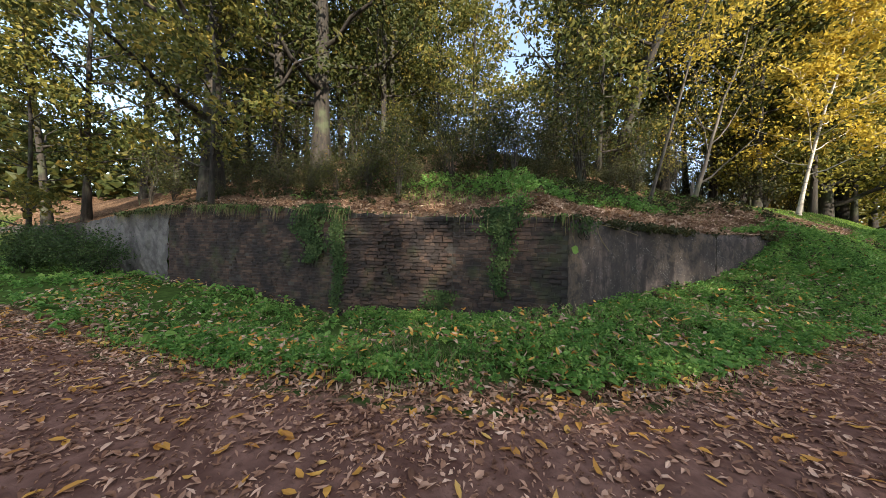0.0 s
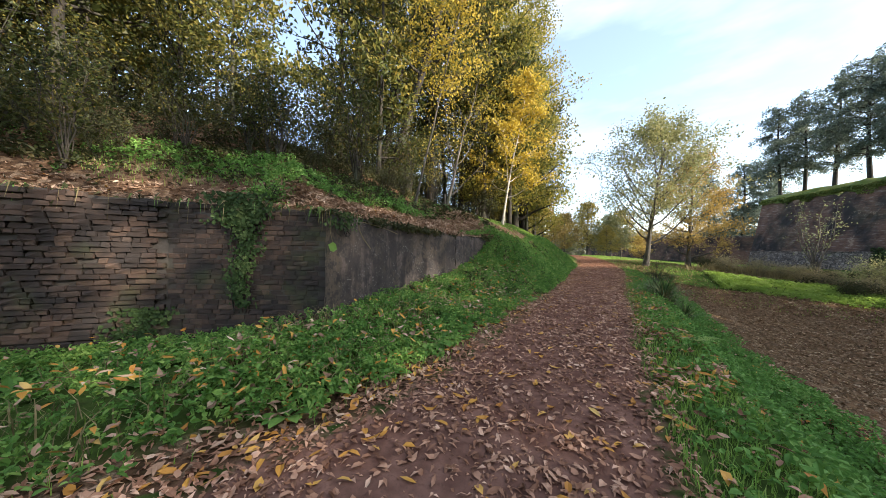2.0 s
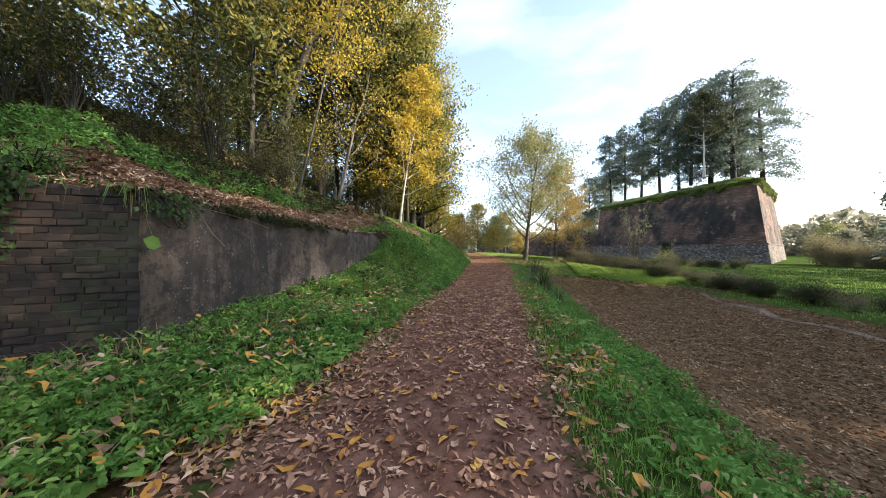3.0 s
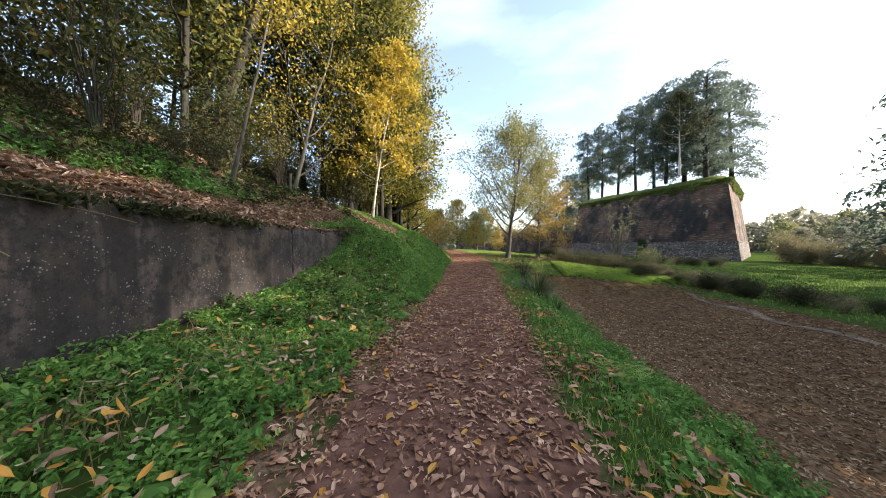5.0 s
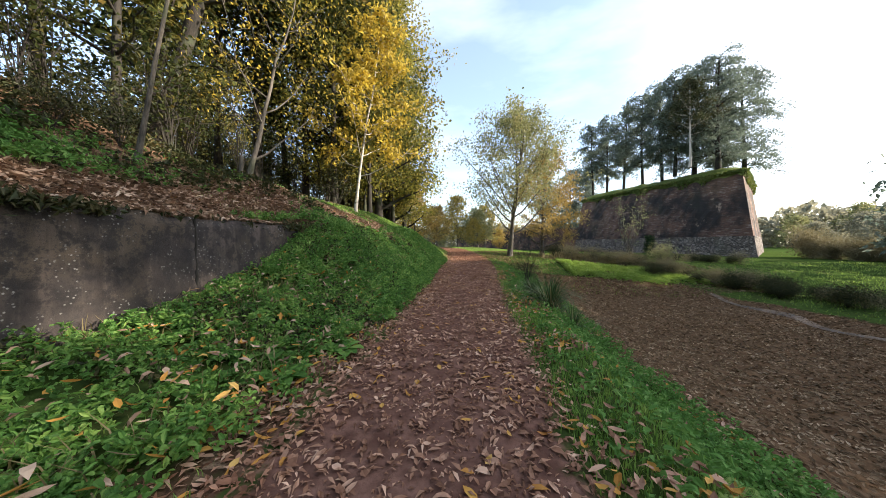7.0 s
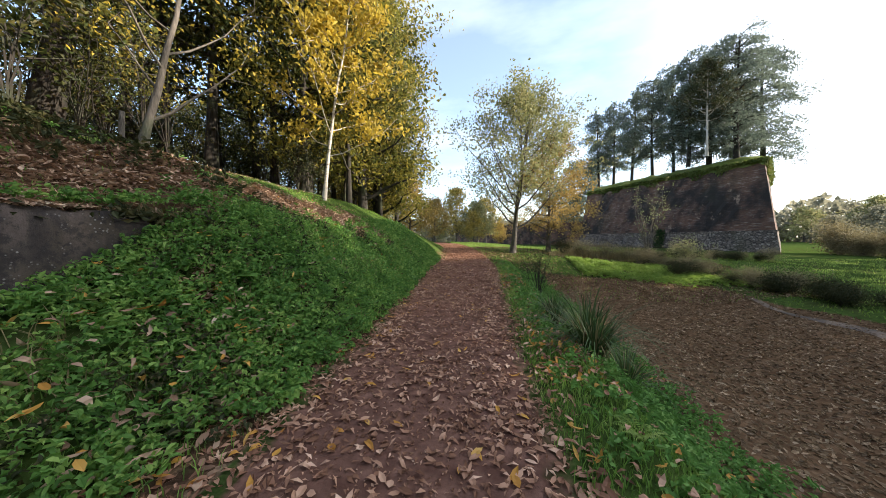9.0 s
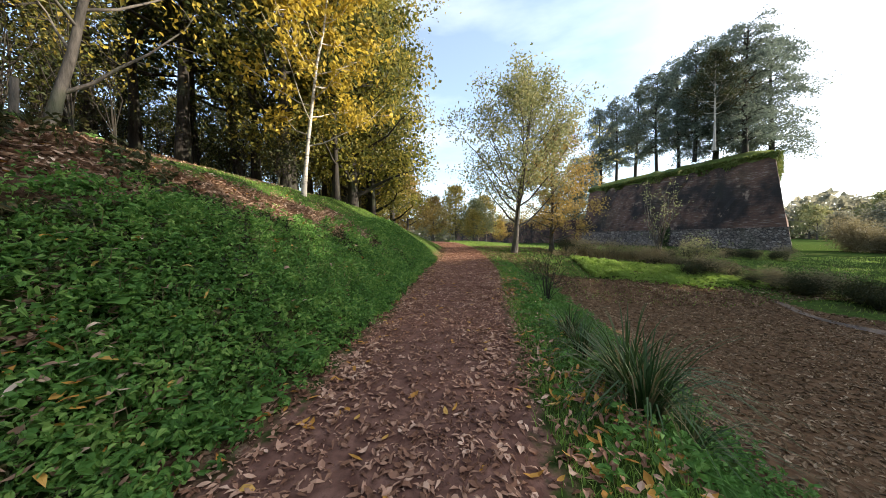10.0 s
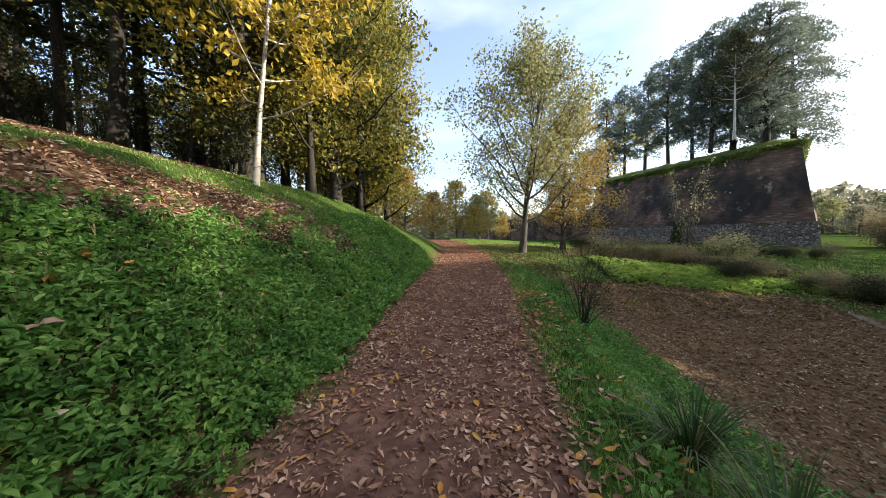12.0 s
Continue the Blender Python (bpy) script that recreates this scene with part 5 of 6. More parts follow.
def hanging(r, roots, outs, length, width):
    """Straw and roots that fall over an edge."""
    n = len(roots)
    l = (length * r.uniform(0.15, 1.0, n) ** 1.6 * 1.9)[:, None]
    o = outs * (0.05 + 0.08 * r.uniform(size=n))[:, None] + np.column_stack([r.normal(size=(n, 2)) * 0.05, np.zeros(n)])
    side = np.column_stack([-outs[:, 1], outs[:, 0], np.zeros(n)]) * (width * r.uniform(0.5, 1.5, n))[:, None]
    up = np.array((0, 0, 1.0))
    mid = roots + o + up * 0.03
    tip = roots + o * 1.5 - up * l
    v = np.stack([roots - side, roots + side, mid + side, mid - side, tip + side * 0.2, tip - side * 0.2], 1).reshape(-1, 3)
    q = np.array([(0, 1, 2, 3), (3, 2, 4, 5)])
    return v, (q[None] + 6 * np.arange(n)[:, None, None]).reshape(-1, 4)


roots, outs, lip = [], [], []
for i in range(0, 8):
    a, b = np.array(WALL[i]), np.array(WALL[i + 1])
    n = int(220 * math.dist(a, b))
    d = (b - a) / np.linalg.norm(b - a)
    out = np.array((-d[1], d[0]))
    t = r.uniform(size=n)
    p = a + (b - a) * t[:, None] - out * 0.06
    zz = WALL_TOP[i] + (WALL_TOP[i + 1] - WALL_TOP[i]) * t
    keep = r.uniform(size=n) < 0.03 + 1.3 * sm(0.48, 0.8, clumps(p[:, 0], p[:, 1], 2.6, 22))
    lip.append(np.column_stack([p, zz + 0.01])[keep])
    if i < 3:
        continue
    roots.append(np.column_stack([p, zz + 0.01])[keep])
    outs.append(np.tile(np.array((*out, 0.0)), (n, 1))[keep])
roots, outs = np.concatenate(roots), np.concatenate(outs)
stuff("hanging_grass", hanging(r, roots, outs, 0.24, 0.006), MAT_DRYGRASS, "straw and roots hanging over the wall edge", "grass")
half = r.uniform(size=len(roots)) < 0.5
stuff("hanging_grass", hanging(r, roots[half], outs[half], 0.16, 0.008), MAT_WEED, "green grass hanging over the wall edge", "grass")
lip = np.concatenate(lip)
soil = np.repeat(lip, 2, 0) + r.normal(size=(len(lip) * 2, 3)) * np.array((0.10, 0.10, 0.05)) + np.array((0, 0, -0.03))
stuff("root_mat", kites(r, soil, 0.11, 0.05, 0.2, droop=0.5), MAT_BUSH, "dark matted roots and moss on the wall edge", "moss")

# ---- ivy on the wall ----
def on_wall(i, s, z, off=0.0):
    """Points on the wall's face: segment, metres along it, height."""
    a, b = np.array(WALL[i]), np.array(WALL[i + 1])
    d = (b - a) / np.linalg.norm(b - a)
    out = np.array((-d[1], d[0]))
    p = a + d * np.asarray(s)[:, None] + out * np.asarray(off)[:, None]
    return np.column_stack([p, z]), np.array((*out, 0.0))


def ivy(seed, i, s0, s1, z0, z1, n, leaf, taper=0.5, label="dark green ivy climbing the brick wall"):
    r = np.random.default_rng(seed)
    q = r.uniform(size=n) ** 0.75
    mid, half = (s0 + s1) / 2, (s1 - s0) / 2
    wav = np.sin(q * 9 + seed) * 0.25 * half
    s = mid + wav + half * (taper + (1 - taper) * q) * np.clip(r.normal(size=n) * 0.5, -1.1, 1.1)
    z = z0 + (z1 - z0) * q
    p, nrm = on_wall(i, s, z, 0.03 + 0.07 * r.uniform(size=n))
    stems = []
    for k in range(5):
        u = np.linspace(0, 1, 9)
        ss = mid + half * 0.7 * r.uniform(-1, 1) * (0.4 + 0.6 * u) + 0.06 * r.normal(size=9)
        sp, _ = on_wall(i, ss, z0 - 0.1 + (z1 - z0 + 0.1) * u, np.full(9, 0.025))
        stems.append(tube(sp, np.linspace(0.012, 0.004, 9), 4))
    ob = tagged(new("ivy"), label, "ivy")
    part("stemwork", mesh_np("stemwork", *join(stems), MAT_BARK), ob)
    part("foliage", mesh_np("foliage", *ovals(r, p, leaf, leaf * 0.85, 0.7, 0.1, nrm), MAT_IVY), ob)
    return ob


ivy(81, 3, 1.05, 1.75, 0.35, 2.2, 900, 0.06, 0.5)
ivy(82, 3, 0.9, 2.0, 1.75, 2.35, 500, 0.07, 0.9)
ivy(83, 4, 2.9, 3.45, -0.3, 2.45, 1500, 0.07, 0.6)
ivy(84, 5, 0.0, 1.5, 0.9, 2.55, 1800, 0.075, 0.35)
ivy(85, 4, -0.1, 0.7, -0.4, 0.35, 420, 0.07, 1.0, "dry dark creeper at the foot of the brick wall")
ivy(86, 2, 1.9, 2.9, 1.75, 2.1, 160, 0.06, 0.9, "ivy tuft over the corner of the concrete panel")

# the big leaf and the bare runners that hang on the concrete
leaf_ob = tagged(new("hanging_leaf"), "large bright green leaf hanging on a pale stalk", "leaf")
p, nrm = on_wall(2, np.array([2.78, 2.80, 2.74]), np.array([1.95, 1.72, 1.52]), np.array([0.05, 0.08, 0.09]))
part("stalk", mesh_np("stalk", *tube(p, [0.004, 0.004, 0.004], 5), MAT_DRYGRASS), leaf_ob)
lv, lf = ovals(np.random.default_rng(9), p[2:3] + np.array((0, 0, -0.08)), 0.19, 0.15, 0.95, 0.1, nrm)
part("blade", mesh_np("blade", lv, lf, MAT_NETTLE), leaf_ob)
for seg, s, zs, rad in ((2, (2.0, 1.95, 1.8, 1.55), (1.98, 1.80, 1.62, 1.42), 0.006), (2, (1.85, 1.4, 0.9, 0.45), (1.97, 1.94, 1.88, 1.80), 0.006)):
    u = np.linspace(0, 1, 10)
    ss, zz = np.interp(u, np.linspace(0, 1, 4), s), np.interp(u, np.linspace(0, 1, 4), zs)
    p, _ = on_wall(seg, ss, zz, np.full(10, 0.04))
    tagged(new("bare_runner", smooth_shade(mesh_np("bare_runner", *tube(p, np.full(10, rad), 5), MAT_DRYGRASS))), "thin bare vine runner hanging down the concrete", "vine")

# ---- shrubs ----
def shrub_shape(seed, height, radius, stems, leaves, leaf, spread=0.12, thick=0.018, fan=0.7):
    r = np.random.default_rng(seed)
    wood, tips = [], []
    for k in range(stems):
        az = r.uniform(0, 6.28)
        ln = height * r.uniform(0.55, 1.1)
        u = np.linspace(0, 1, 6)
        tilt = radius * fan * r.uniform(0.2, 1.0)
        p = np.column_stack([math.cos(az) * tilt * u ** 1.3, math.sin(az) * tilt * u ** 1.3, ln * u - 0.08]) + r.normal(size=(6, 3)) * 0.04 * u[:, None] * height
        wood.append(tube(p, thick * (1 - 0.8 * u), 4))
        for j in range(4):
            t = r.uniform(0.35, 0.95)
            a = np.array([np.interp(t, u, p[:, c]) for c in range(3)])
            b = a + np.array((*(r.normal(size=2) * radius * 0.35), abs(r.normal()) * height * 0.16))
            wood.append(tube([a, (a + b) / 2 + r.normal(size=3) * 0.02, b], [thick * 0.45, thick * 0.3, 0.003], 3))
            tips += [b, (a + b) / 2]
        tips.append(p[-1])
    tips = np.array(tips)
    c = tips[r.integers(0, len(tips), leaves)] + r.normal(size=(leaves, 3)) * spread
    c[:, 2] = np.maximum(c[:, 2], 0.02)
    return join(wood), kites(r, c, leaf, leaf * 0.6, 0.2)


def make_shrub(wood, leaf, bark, foliage, label, name="shrub", group=""):
    ob = tagged(new(name), label, "shrub", group)
    part("branchwork", mesh_np("branchwork", *wood, bark), ob)
    part("foliage", mesh_np("foliage", *leaf, foliage), ob)
    return ob


UNDER = [make_shrub(*shrub_shape(91, 3.2, 1.4, 12, 760, 0.13, 0.28), MAT_BARK, MAT_LEAF_GREEN, "thin leggy undergrowth shrub with small green leaves", "undergrowth", "undergrowth"),
         make_shrub(*shrub_shape(92, 2.0, 1.2, 10, 760, 0.13, 0.26), MAT_BARK, MAT_BUSH, "dark brown-green undergrowth shrub", "undergrowth", "undergrowth"),
         make_shrub(*shrub_shape(93, 4.6, 1.2, 7, 600, 0.10, 0.25, 0.016), MAT_BARK, MAT_LEAF_MIXED, "tall thin saplings with few leaves", "undergrowth", "undergrowth")]
rng = np.random.default_rng(95)
spots = []
tries = 0
while len(spots) < 185 and tries < 6000:
    tries += 1
    x, y = rng.uniform(-30, -4.5), rng.uniform(-21, 34)
    dw = -nearest(WALL, np.array([x]), np.array([y]))[0][0]
    dl = nearest(LEFT_EDGE, np.array([x]), np.array([y]))[0][0]
    if (y < 9 and dw < 3.2) or (y >= 9 and dl < 6.0) or (spots and min(math.hypot(x - a, y - b) for a, b in spots) < 1.0):
        continue
    spots.append((x, y))
done = set()
for x, y in spots:
    kind = int(rng.choice((0, 0, 1, 1, 1, 2, 2)))
    plant(UNDER[kind], kind in done, at_ground(x, y, rng.uniform(0, 360), rng.uniform(0.75, 1.25)))
    done.add(kind)

low = []
tries = 0
while len(low) < 46 and tries < 4000:
    tries += 1
    x, y = rng.uniform(-15, -4.5), rng.uniform(-8, 9.5)
    dw = -nearest(WALL, np.array([x]), np.array([y]))[0][0]
    if dw < (3.6 if y > 0.5 else 1.6) or dw > 4.6 or (low and min(math.hypot(x - a, y - b) for a, b in low) < 0.8):
        continue
    low.append((x, y))
    copy_thing(UNDER[int(rng.choice((0, 1, 1)))], at_ground(x, y, rng.uniform(0, 360), rng.uniform(0.35, 0.7)))
green_bush = make_shrub(*shrub_shape(94, 0.5, 0.55, 14, 800, 0.065, 0.09), MAT_BARK, MAT_WEED, "bright leafy bush spilling over the brick wall top")
green_bush.matrix_basis = at_ground(-5.35, 1.55)
stem_tree = make_tree("bare_tree", *tree_shape(35, 7.5, 0.09, 1.0, 2.6, 11, 900, 0.12, lean=(0.18, 0.02), up=1.1, twigs=6), MAT_GREYBARK, MAT_LEAF_GOLD, "nearly bare grey tree with forked stems above the bank")
stem_tree.matrix_basis = at_ground(-6.3, 12.05, 30, 1, 0.05)
stump = tagged(new("stump", smooth_shade(mesh_np("stump", *tube([(0, 0, -0.2), (0.02, 0, 0.3), (0.03, 0.02, 0.75)], [0.07, 0.055, 0.05], 8), MAT_GREYBARK))), "short grey broken stump on the leafy bank", "stump")
stump.matrix_basis = at_ground(-6.15, 11.6)

twiggy = make_shrub(*shrub_shape(96, 2.4, 1.7, 26, 560, 0.06, 0.14, 0.011), MAT_BARK, MAT_BUSH, "dark twiggy shrub beside the footpath")
twiggy.matrix_basis = at_ground(3.75, 15.9, 0, 0.85)
pale_shrub = make_shrub(*shrub_shape(97, 5.6, 2.2, 9, 420, 0.13, 0.12, 0.05, 0.9), MAT_GREYBARK, MAT_PALE, "sparse pale shrub with long arching branches", "pale_shrub")
pale_shrub.matrix_basis = at_ground(16.2, 29.5)
low_pale = make_shrub(*shrub_shape(98, 2.0, 1.4, 14, 1200, 0.13, 0.2), MAT_GREYBARK, MAT_PALE, "low pale green shrub by the dry moat", "pale_shrub")
low_pale.matrix_basis = at_ground(18.6, 29.0)
bramble = make_shrub(*shrub_shape(99, 1.9, 2.2, 22, 2200, 0.17, 0.42), MAT_BARK, MAT_BUSH, "dense dark bramble bush below the fortress", "bramble", "brambles")
withered = make_shrub(*shrub_shape(103, 1.7, 1.9, 22, 1700, 0.13, 0.34), MAT_GREYBARK, MAT_REED, "withered brown bush among the brambles", "withered_bush", "withered bushes")
for k in range(78):
    t = (k % 58) / 57
    near = k < 58
    line_x, line_y = ((10.5, 16.0, 19.0, 20.8, 22.5), (33.0, 29.8, 25.5, 19.0, 9.0)) if near else ((20.0, 27.0, 30.0, 32.0, 34.0), (35.0, 33.0, 30.0, 26.5, 20.0))
    x = np.interp(t, (0, 0.3, 0.55, 0.8, 1), line_x) + rng.normal() * 0.8
    y = np.interp(t, (0, 0.3, 0.55, 0.8, 1), line_y) + rng.normal() * 0.9
    if k % 3 == 1:
        plant(withered, k > 1, at_ground(x, y, rng.uniform(0, 360), rng.uniform(0.5, 1.0)))
    else:
        plant(bramble, k > 0, at_ground(x, y, rng.uniform(0, 360), rng.uniform(0.35, 0.85) + 0.25 * (near and t > 0.45)))
scrub = make_shrub(*shrub_shape(100, 5.2, 3.0, 26, 4200, 0.24, 0.5, 0.03), MAT_GREYBARK, MAT_REED, "tall withered brown-green willow scrub beyond the moat", "willow_scrub", "willow scrub")
for k in range(26):
    t = k / 25
    x = np.interp(t, (0, 0.5, 1), (47.0, 50.0, 43.0)) + rng.normal() * 1.5
    y = np.interp(t, (0, 0.5, 1), (41.0, 32.0, 17.0)) + rng.normal() * 1.5
    plant(scrub, k > 0, at_ground(x, y, rng.uniform(0, 360), rng.uniform(0.5, 0.8), 0.7))
end_bush = make_shrub(*shrub_shape(102, 1.7, 1.5, 22, 2600, 0.11, 0.25), MAT_BARK, MAT_IVY, "pale leafy bush over the end of the wall", "bush", "bushes at the wall end")
for k, (x, y, size) in enumerate(((-14.6, -9.3, 0.75), (-15.8, -10.2, 1.2), (-17.9, -12.4, 1.2), (-15.9, -11.7, 0.7), (-19.5, -13.2, 1.2))):
    plant(end_bush, k > 0, at_ground(x, y, k * 75, size))


def ribbon(line, width, name, mat):
    """A trodden strip that follows the ground along a line."""
    q = np.linspace(0, 1, 60)
    lx, ly = np.array(line).T
    u = np.linspace(0, 1, len(line))
    mx, my = np.interp(q, u, lx) + 0.25 * np.sin(q * 21), np.interp(q, u, ly)
    w = width * (0.75 + 0.35 * np.sin(q * 17) * np.sin(q * 7))
    v = np.array([np.column_stack([mx + k * w, my + 0.3 * k * w, lie(mx + k * w, my + 0.3 * k * w)[0] + 0.02]) for k in (-0.5, -0.17, 0.17, 0.5)])
    ids = np.arange(240).reshape(4, 60)
    f = np.stack([ids[:-1, :-1], ids[1:, :-1], ids[1:, 1:], ids[:-1, 1:]], -1).reshape(-1, 4)
    return mesh_np(name, v.reshape(-1, 3), f, mat)


tagged(new("sandy_track", ribbon([(16.2, 4.0), (16.0, 10.0), (16.3, 15.0), (16.6, 19.0), (16.9, 22.5)], 0.5, "sandy_track", MAT_SAND)), "pale sandy trodden track along the far shore of the moat", "track", kind="structure")


def sedge_shape(seed, n, height, width):
    r = np.random.default_rng(seed)
    az = r.uniform(0, 6.28, n)
    root = np.column_stack([np.cos(az), np.sin(az), np.zeros(n)]) * (0.10 * r.uniform(size=n))[:, None]
    out = np.column_stack([np.cos(az), np.sin(az), np.zeros(n)])
    side = np.column_stack([-np.sin(az), np.cos(az), np.zeros(n)])
    h = height * r.uniform(0.55, 1.2, n)
    l = h * r.uniform(0.15, 0.95, n)
    rows = []
    for u in (0, 0.35, 0.65, 0.85, 1.0):
        drop = np.where(l > 0.6 * h, 0.45, 0.1) * h * u ** 3
        c = root + out * (l * u ** 1.5)[:, None] + np.array((0, 0, 1.0)) * (h * (u - 0.25 * u * u) - drop)[:, None]
        w = width * (1 - 0.85 * u)
        rows += [c - side * w / 2, c + side * w / 2]
    v = np.stack(rows, 1).reshape(-1, 3)
    q = np.array([(0, 1, 3, 2), (2, 3, 5, 4), (4, 5, 7, 6), (6, 7, 9, 8)])
    return v, (q[None] + 10 * np.arange(n)[:, None, None]).reshape(-1, 4)


sedge = tagged(new("sedge_clump"), "arching clump of long sedge blades on the moat bank", "sedge", "sedges")
part("blade_tuft", mesh_np("blade_tuft", *sedge_shape(101, 115, 1.15, 0.026), MAT_SEDGE), sedge, "long dark green blades")["kind"] = "stuff"
part("withered_tuft", mesh_np("withered_tuft", *sedge_shape(104, 34, 0.95, 0.022), MAT_DRYGRASS), sedge, "yellowed dry blades")["kind"] = "stuff"
for k, (x, y, s) in enumerate(((2.85, 9.85, 1.15), (2.95, 10.35, 1.1), (3.25, 10.75, 0.8), (2.75, 11.1, 0.65), (3.5, 10.2, 0.9), (2.9, 11.9, 0.7))):
    plant(sedge, k > 0, at_ground(x, y, k * 70, s, 0.03))

def dock_shape(seed, count, length):
    """A rosette of long broad leaves, arching out from one crown."""
    r = np.random.default_rng(seed)
    vs, fs = [], []
    for k in range(count):
        az, ln = k * 2.4 + r.uniform(-0.4, 0.4), length * r.uniform(0.6, 1.15)
        out, side = np.array((math.cos(az), math.sin(az), 0)), np.array((-math.sin(az), math.cos(az), 0))
        lift = r.uniform(0.35, 0.9)
        rows = []
        for u, w in ((0, 0.02), (0.25, 0.05), (0.45, 0.20), (0.7, 0.24), (0.9, 0.12), (1.0, 0.01)):
            c = out * ln * u + np.array((0, 0, ln * (lift * u - 0.75 * lift * u * u)))
            edge = np.array((0, 0, 0.25 * w * ln))
            rows += [c - side * w * ln + edge, c, c + side * w * ln + edge]
        o = len(vs) * 18
        vs.append(np.array(rows))
        fs += [(o + 3 * i + j, o + 3 * i + j + 1, o + 3 * i + j + 4, o + 3 * i + j + 3) for i in range(5) for j in (0, 1)]
    return np.concatenate(vs), np.array(fs)


def fern_shape(seed, fronds, length):
    """Arching fronds, each with two rows of narrow leaflets."""
    r = np.random.default_rng(seed)
    vs, fs, n = [], [], 0
    for k in range(fronds):
        az, ln = k * 2.4 + r.uniform(-0.4, 0.4), length * r.uniform(0.7, 1.15)
        out, side = np.array((math.cos(az), math.sin(az), 0)), np.array((-math.sin(az), math.cos(az), 0))
        for u in np.linspace(0.15, 0.98, 15):
            c = out * ln * u * 0.9 + np.array((0, 0, ln * (1.0 * u - 0.75 * u * u)))
            w = ln * 0.24 * math.sin(math.pi * min(1, 0.18 + 0.82 * u)) + 0.01
            for sgn in (-1, 1):
                tip = c + side * sgn * w + out * w * 0.3 - np.array((0, 0, 0.15 * w))
                mid = (c + tip) / 2
                half = out * ln * 0.024
                vs += [c, mid + half, tip, mid - half]
                fs.append((n, n + 1, n + 2, n + 3))
                n += 4
    return np.array(vs), np.array(fs)


def stand_of(first, spots):
    for k, (x, y, size) in enumerate(spots):
        plant(first, k > 0, at_ground(x, y, k * 67, size, -0.01))


dock = tagged(new("dock_plant", mesh_np("dock_plant", *dock_shape(141, 9, 0.34), MAT_NETTLE)), "broad-leaved green dock among the nettles", "plant", "docks")
r = np.random.default_rng(142)
spots = []
while len(spots) < 34:
    x, y = r.uniform(-4.2, -0.8), r.uniform(-2.5, 13)
    dl = nearest(LEFT_EDGE, np.array([x]), np.array([y]))[0][0]
    dw = nearest(WALL, np.array([x]), np.array([y]))[0][0]
    if 0.3 < dl < 2.4 and dw > 0.4:
        spots.append((x, y, r.uniform(0.6, 1.2)))
stand_of(dock, spots)
fern = tagged(new("fern", mesh_np("fern", *fern_shape(143, 9, 0.62), MAT_SWARD)), "pale green fern on the moat bank", "fern", "ferns")
stand_of(fern, ((1.98, 3.85, 0.62), (2.15, 4.3, 0.5), (2.2, 3.5, 0.45), (2.3, 7.9, 0.55)))

# leaf clump added in place of the dark arched niche in the footing
r = np.random.default_rng(88)
n = 900
d = np.array((-11.2, 32.6)) / 34.47
s_, h_ = 15.4 + 0.55 * np.clip(r.normal(size=n), -1.5, 1.5), r.uniform(-1.6, 2.9, n)
p = np.array((41.0, 43.4)) + d * s_[:, None] + np.array((0.945, 0.325)) * (0.135 * (h_ + 1.5) - 0.15 - 0.2 * r.uniform(size=n))[:, None]
niche_clump = tagged(new("ivy"), "dark leaf clump standing in for the arched niche in the fortress footing", "ivy")
part("foliage", mesh_np("foliage", *kites(r, np.column_stack([p, h_]), 0.26, 0.2, 0.1), MAT_IVY), niche_clump)

# ---- distance ----
FAR = [make_tree("far_tree", *tree_shape(111, 13, 0.25, 1.5, 4.2, 26, 3600, 0.48, spread=0.55), MAT_GREYBARK, MAT_LEAF_RUST, "distant autumn tree with russet leaves", group="distant trees"),
       make_tree("far_tree", *tree_shape(112, 14, 0.25, 1.6, 4.4, 26, 3600, 0.48, spread=0.55), MAT_GREYBARK, MAT_LEAF_AMBER, "distant tree turning yellow", group="distant trees"),
       make_tree("far_tree", *tree_shape(113, 12, 0.25, 1.2, 4.6, 28, 3800, 0.48, spread=0.6), MAT_GREYBARK, MAT_PALE, "distant tree with pale yellow-green leaves", group="distant trees"),
       make_tree("far_tree", *tree_shape(114, 9, 0.25, 0.8, 4.4, 28, 3600, 0.48, spread=0.6), MAT_GREYBARK, MAT_HAZE_TINTED, "distant pale willow on the meadow", group="distant trees")]
done = set()
rows = [(-6, 52, 0, 0.8), (-9, 58, 1, 1.0), (-3, 66, 0, 0.9), (1.5, 74, 1, 0.95), (6, 70, 2, 0.8), (-4.5, 82, 2, 1.1), (9, 82, 1, 0.9), (4.5, 60, 1, 0.45), (13, 84, 0, 0.6), (-12, 48, 1, 1.1), (-10, 42, 2, 1.1), (-8.5, 37, 1, 0.9),
        (86, 62, 3, 0.9), (96, 72, 3, 1.0), (104, 70, 3, 1.1), (92, 54, 3, 0.85), (108, 84, 3, 1.2), (118, 92, 2, 1.4), (126, 96, 3, 1.5), (112, 104, 2, 1.2), (135, 110, 3, 1.6), (84, 74, 3, 0.8), (98, 90, 2, 1.0), (140, 96, 3, 1.5), (122, 78, 3, 1.0)]
for x, y, kind, s in rows:
    plant(FAR[kind], kind in done, at_ground(x, y, x * 77, s, 0.1))
    done.add(kind)
# horizon woods, their pale tint a painted haze
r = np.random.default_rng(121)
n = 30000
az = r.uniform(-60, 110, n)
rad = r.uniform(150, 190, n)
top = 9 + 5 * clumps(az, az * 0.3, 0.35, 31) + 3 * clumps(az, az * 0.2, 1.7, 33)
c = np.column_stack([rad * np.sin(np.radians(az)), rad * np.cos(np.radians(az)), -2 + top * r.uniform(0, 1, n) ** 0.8])
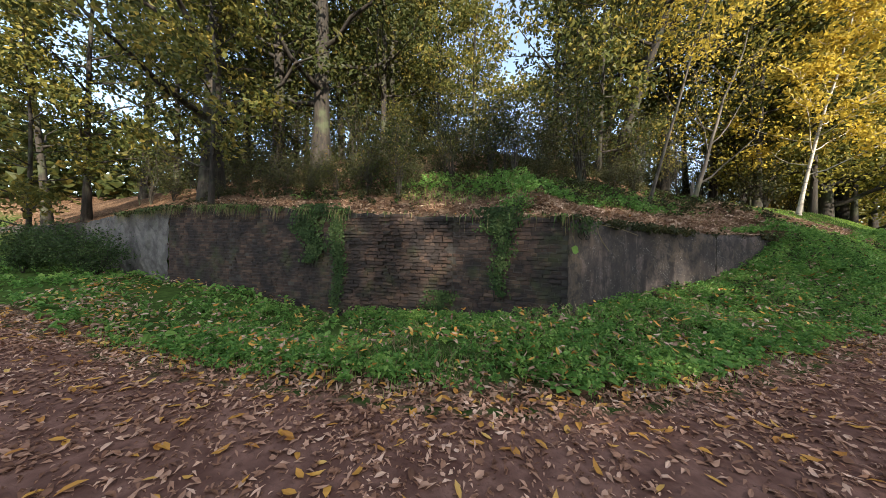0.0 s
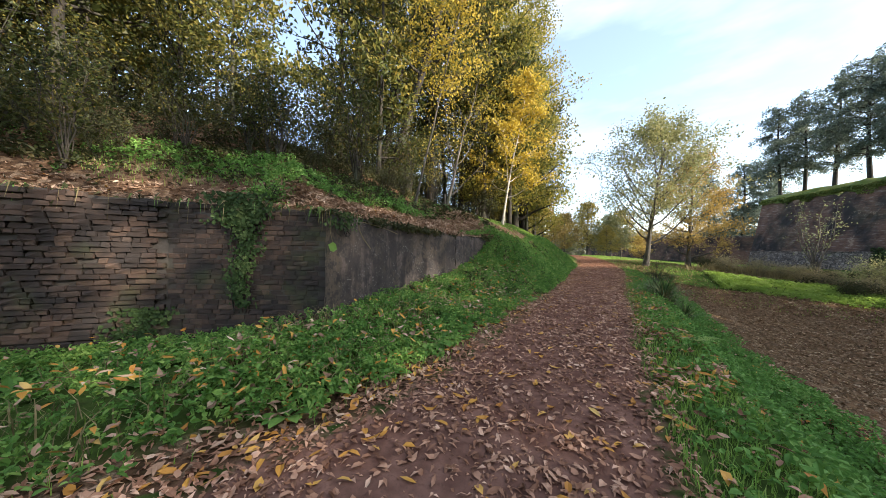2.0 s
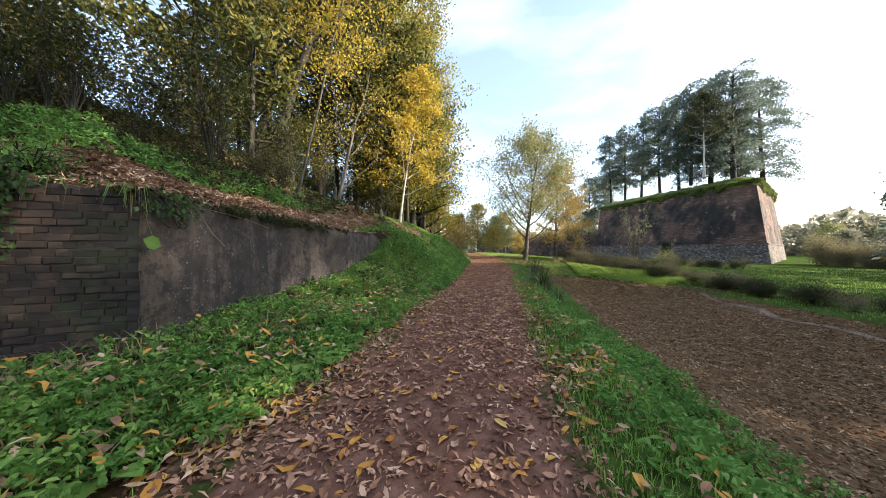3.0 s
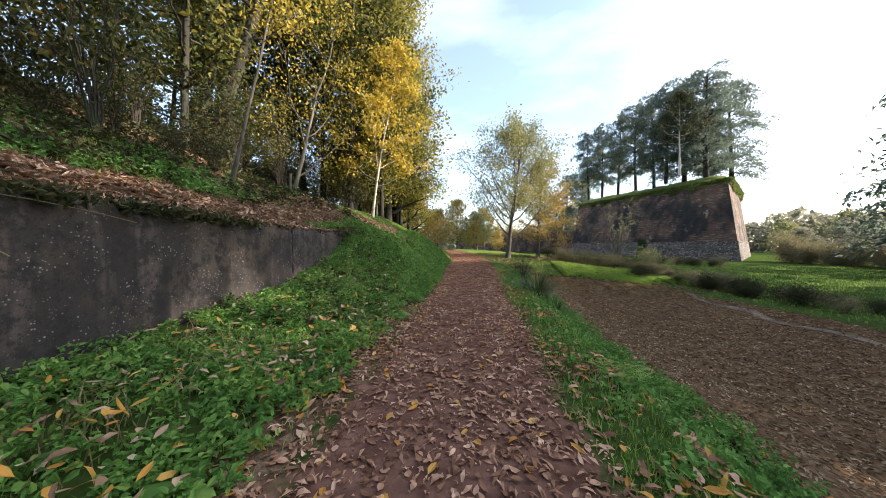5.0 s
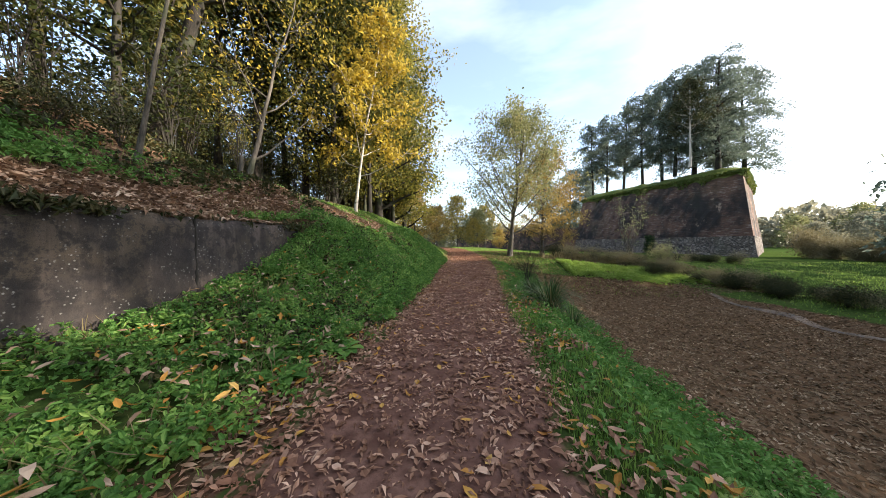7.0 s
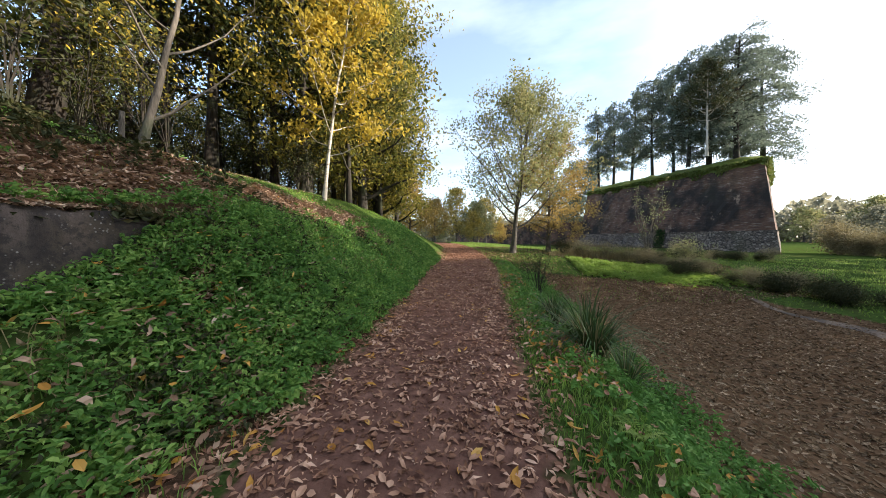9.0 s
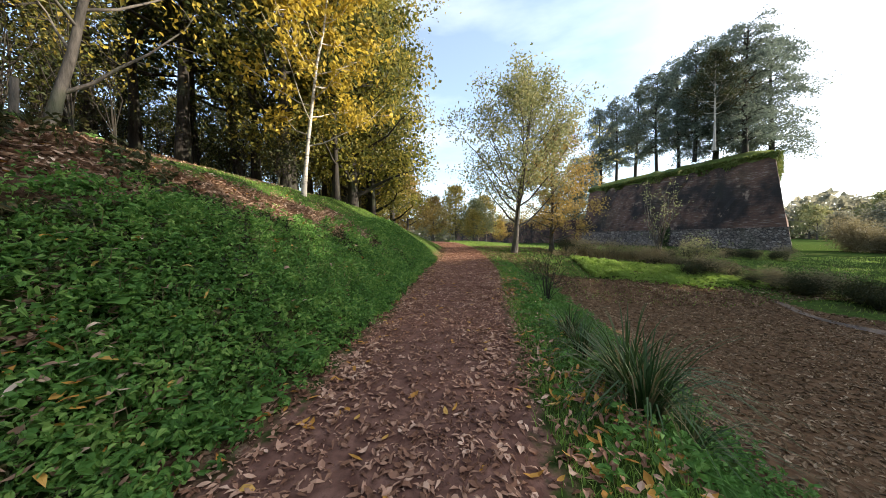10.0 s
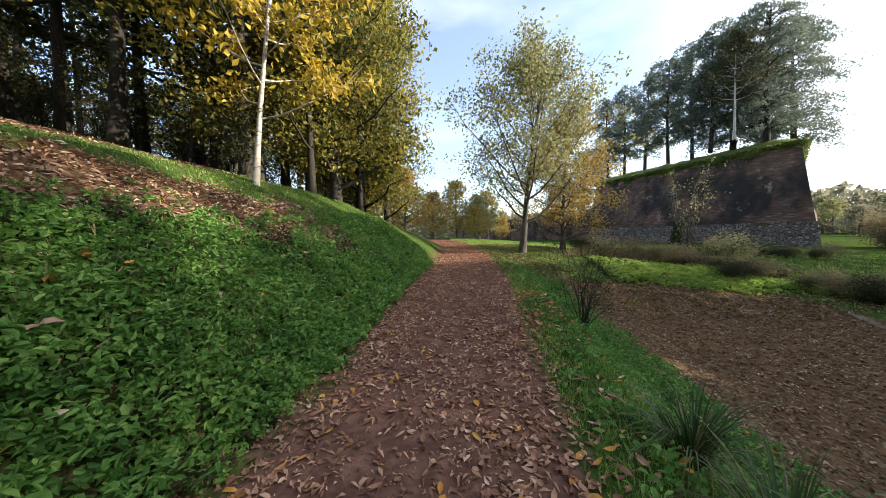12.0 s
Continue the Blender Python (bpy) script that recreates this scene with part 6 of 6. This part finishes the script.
stuff("far_woods", kites(r, c, 2.2, 1.5, 0.1), MAT_HAZE_TINTED, "autumn woods along the horizon, haze put into their leaf colour", "woods")
r = np.random.default_rng(122)
n = 17000
az = r.uniform(-178, -88, n)
rad = r.uniform(52, 70, n)
top = 11 + 6 * clumps(az, az * 0.3, 0.35, 35)
c = np.column_stack([rad * np.sin(np.radians(az)), rad * np.cos(np.radians(az)), 1 + top * r.uniform(0, 1, n) ** 0.9])
stuff("far_woods", kites(r, c, 1.3, 0.9, 0.1), MAT_LEAF_GREEN, "dense green wood behind the nearer trees", "woods")

# ---- bricks of the retaining wall ----
def brick_mesh(seed, length, height, depth=0.10, jag=0.006):
    """One worn brick: chipped corners, face slightly domed."""
    r = np.random.default_rng(seed)
    l, h = length / 2, height / 2
    b = 0.007
    v = [(sx * l, depth, sz * h) for sx in (-1, 1) for sz in (-1, 1)]
    v += [(sx * l, b, sz * h) for sx in (-1, 1) for sz in (-1, 1)]
    v += [(sx * (l - b), 0, sz * (h - b)) for sx in (-1, 1) for sz in (-1, 1)]
    v = np.array(v) + r.normal(size=(12, 3)) * jag
    ring = [(0, 1, 3, 2), (4, 5, 7, 6), (8, 9, 11, 10)]
    f = [(8, 10, 11, 9)]
    for a, c in ((0, 1), (1, 2)):
        o, i = ring[a], ring[c]
        for k in range(4):
            f.append((i[k], i[(k + 1) % 4], o[(k + 1) % 4], o[k]))
    return v, np.array(f)


COURSE = 0.088
LENGTHS = (0.12, 0.20, 0.25)
SHAPES = [[brick_mesh(200 + 10 * a + b, ln - 0.010, COURSE - 0.010, jag=0.004) for b in range(4)] for a, ln in enumerate(LENGTHS)]
ROUGH = [[brick_mesh(300 + 10 * a + b, ln - 0.013, COURSE - 0.012, jag=0.009) for b in range(4)] for a, ln in enumerate(LENGTHS)]
MESHES = {}
rng = np.random.default_rng(131)
single, rest = 0, []
for seg in (3, 4, 5, 6):
    a, b = np.array(WALL[seg]), np.array(WALL[seg + 1])
    span = float(np.linalg.norm(b - a))
    d = (b - a) / span
    turn = math.degrees(math.atan2(-d[1], -d[0]))
    rough = seg == 4
    lift = 0.06 if rough else 0.0
    shapes = ROUGH if rough else SHAPES
    for row in range(40):
        z = -0.75 + COURSE * (row + 0.5)
        s = 0.13 if row % 2 else 0.0
        while s < span - 0.04:
            kind = int(rng.choice((0, 1, 1, 2, 2)))
            mid = s + LENGTHS[kind] / 2
            s += LENGTHS[kind]
            if mid > span:
                continue
            top = WALL_TOP[seg] + (WALL_TOP[seg + 1] - WALL_TOP[seg]) * mid / span
            foot = WALL_FOOT[seg] + (WALL_FOOT[seg + 1] - WALL_FOOT[seg]) * mid / span
            if z + COURSE / 2 > top - 0.01 or z < foot - 0.2 or (rough and rng.uniform() < 0.03):
                continue
            var = int(rng.integers(0, 4))
            q = (z + 1.3) / (top + 1.3)
            proud = np.clip(0.009 * rng.normal() * (1.6 if rough else 0.6), -0.022, 0.02)
            p = a + d * mid + np.array((d[1], -d[0])) * (0.005 + 0.03 * q + proud - lift)
            m = pose(p[0], p[1], z + 0.004 * rng.normal(), 0, 0.6 * rng.normal(), turn + 0.8 * rng.normal())
            if single < 300 and z > foot + 0.05:
                key = (rough, kind, var)
                if key not in MESHES:
                    MESHES[key] = mesh_np("brick", *shapes[kind][var], MAT_BRICK)
                ob = new("brick", MESHES[key])
                ob.parent = retaining_wall
                ob.matrix_basis = m
                single += 1
            else:
                v, f = shapes[kind][var]
                mm = np.array(m)
                rest.append((v @ mm[:3, :3].T + mm[:3, 3], f))
bricks = part("brickwork", mesh_np("brickwork", *join(rest), MAT_BRICK), retaining_wall, "worn red-brown bricks farther along the wall")
bricks["kind"] = "stuff"
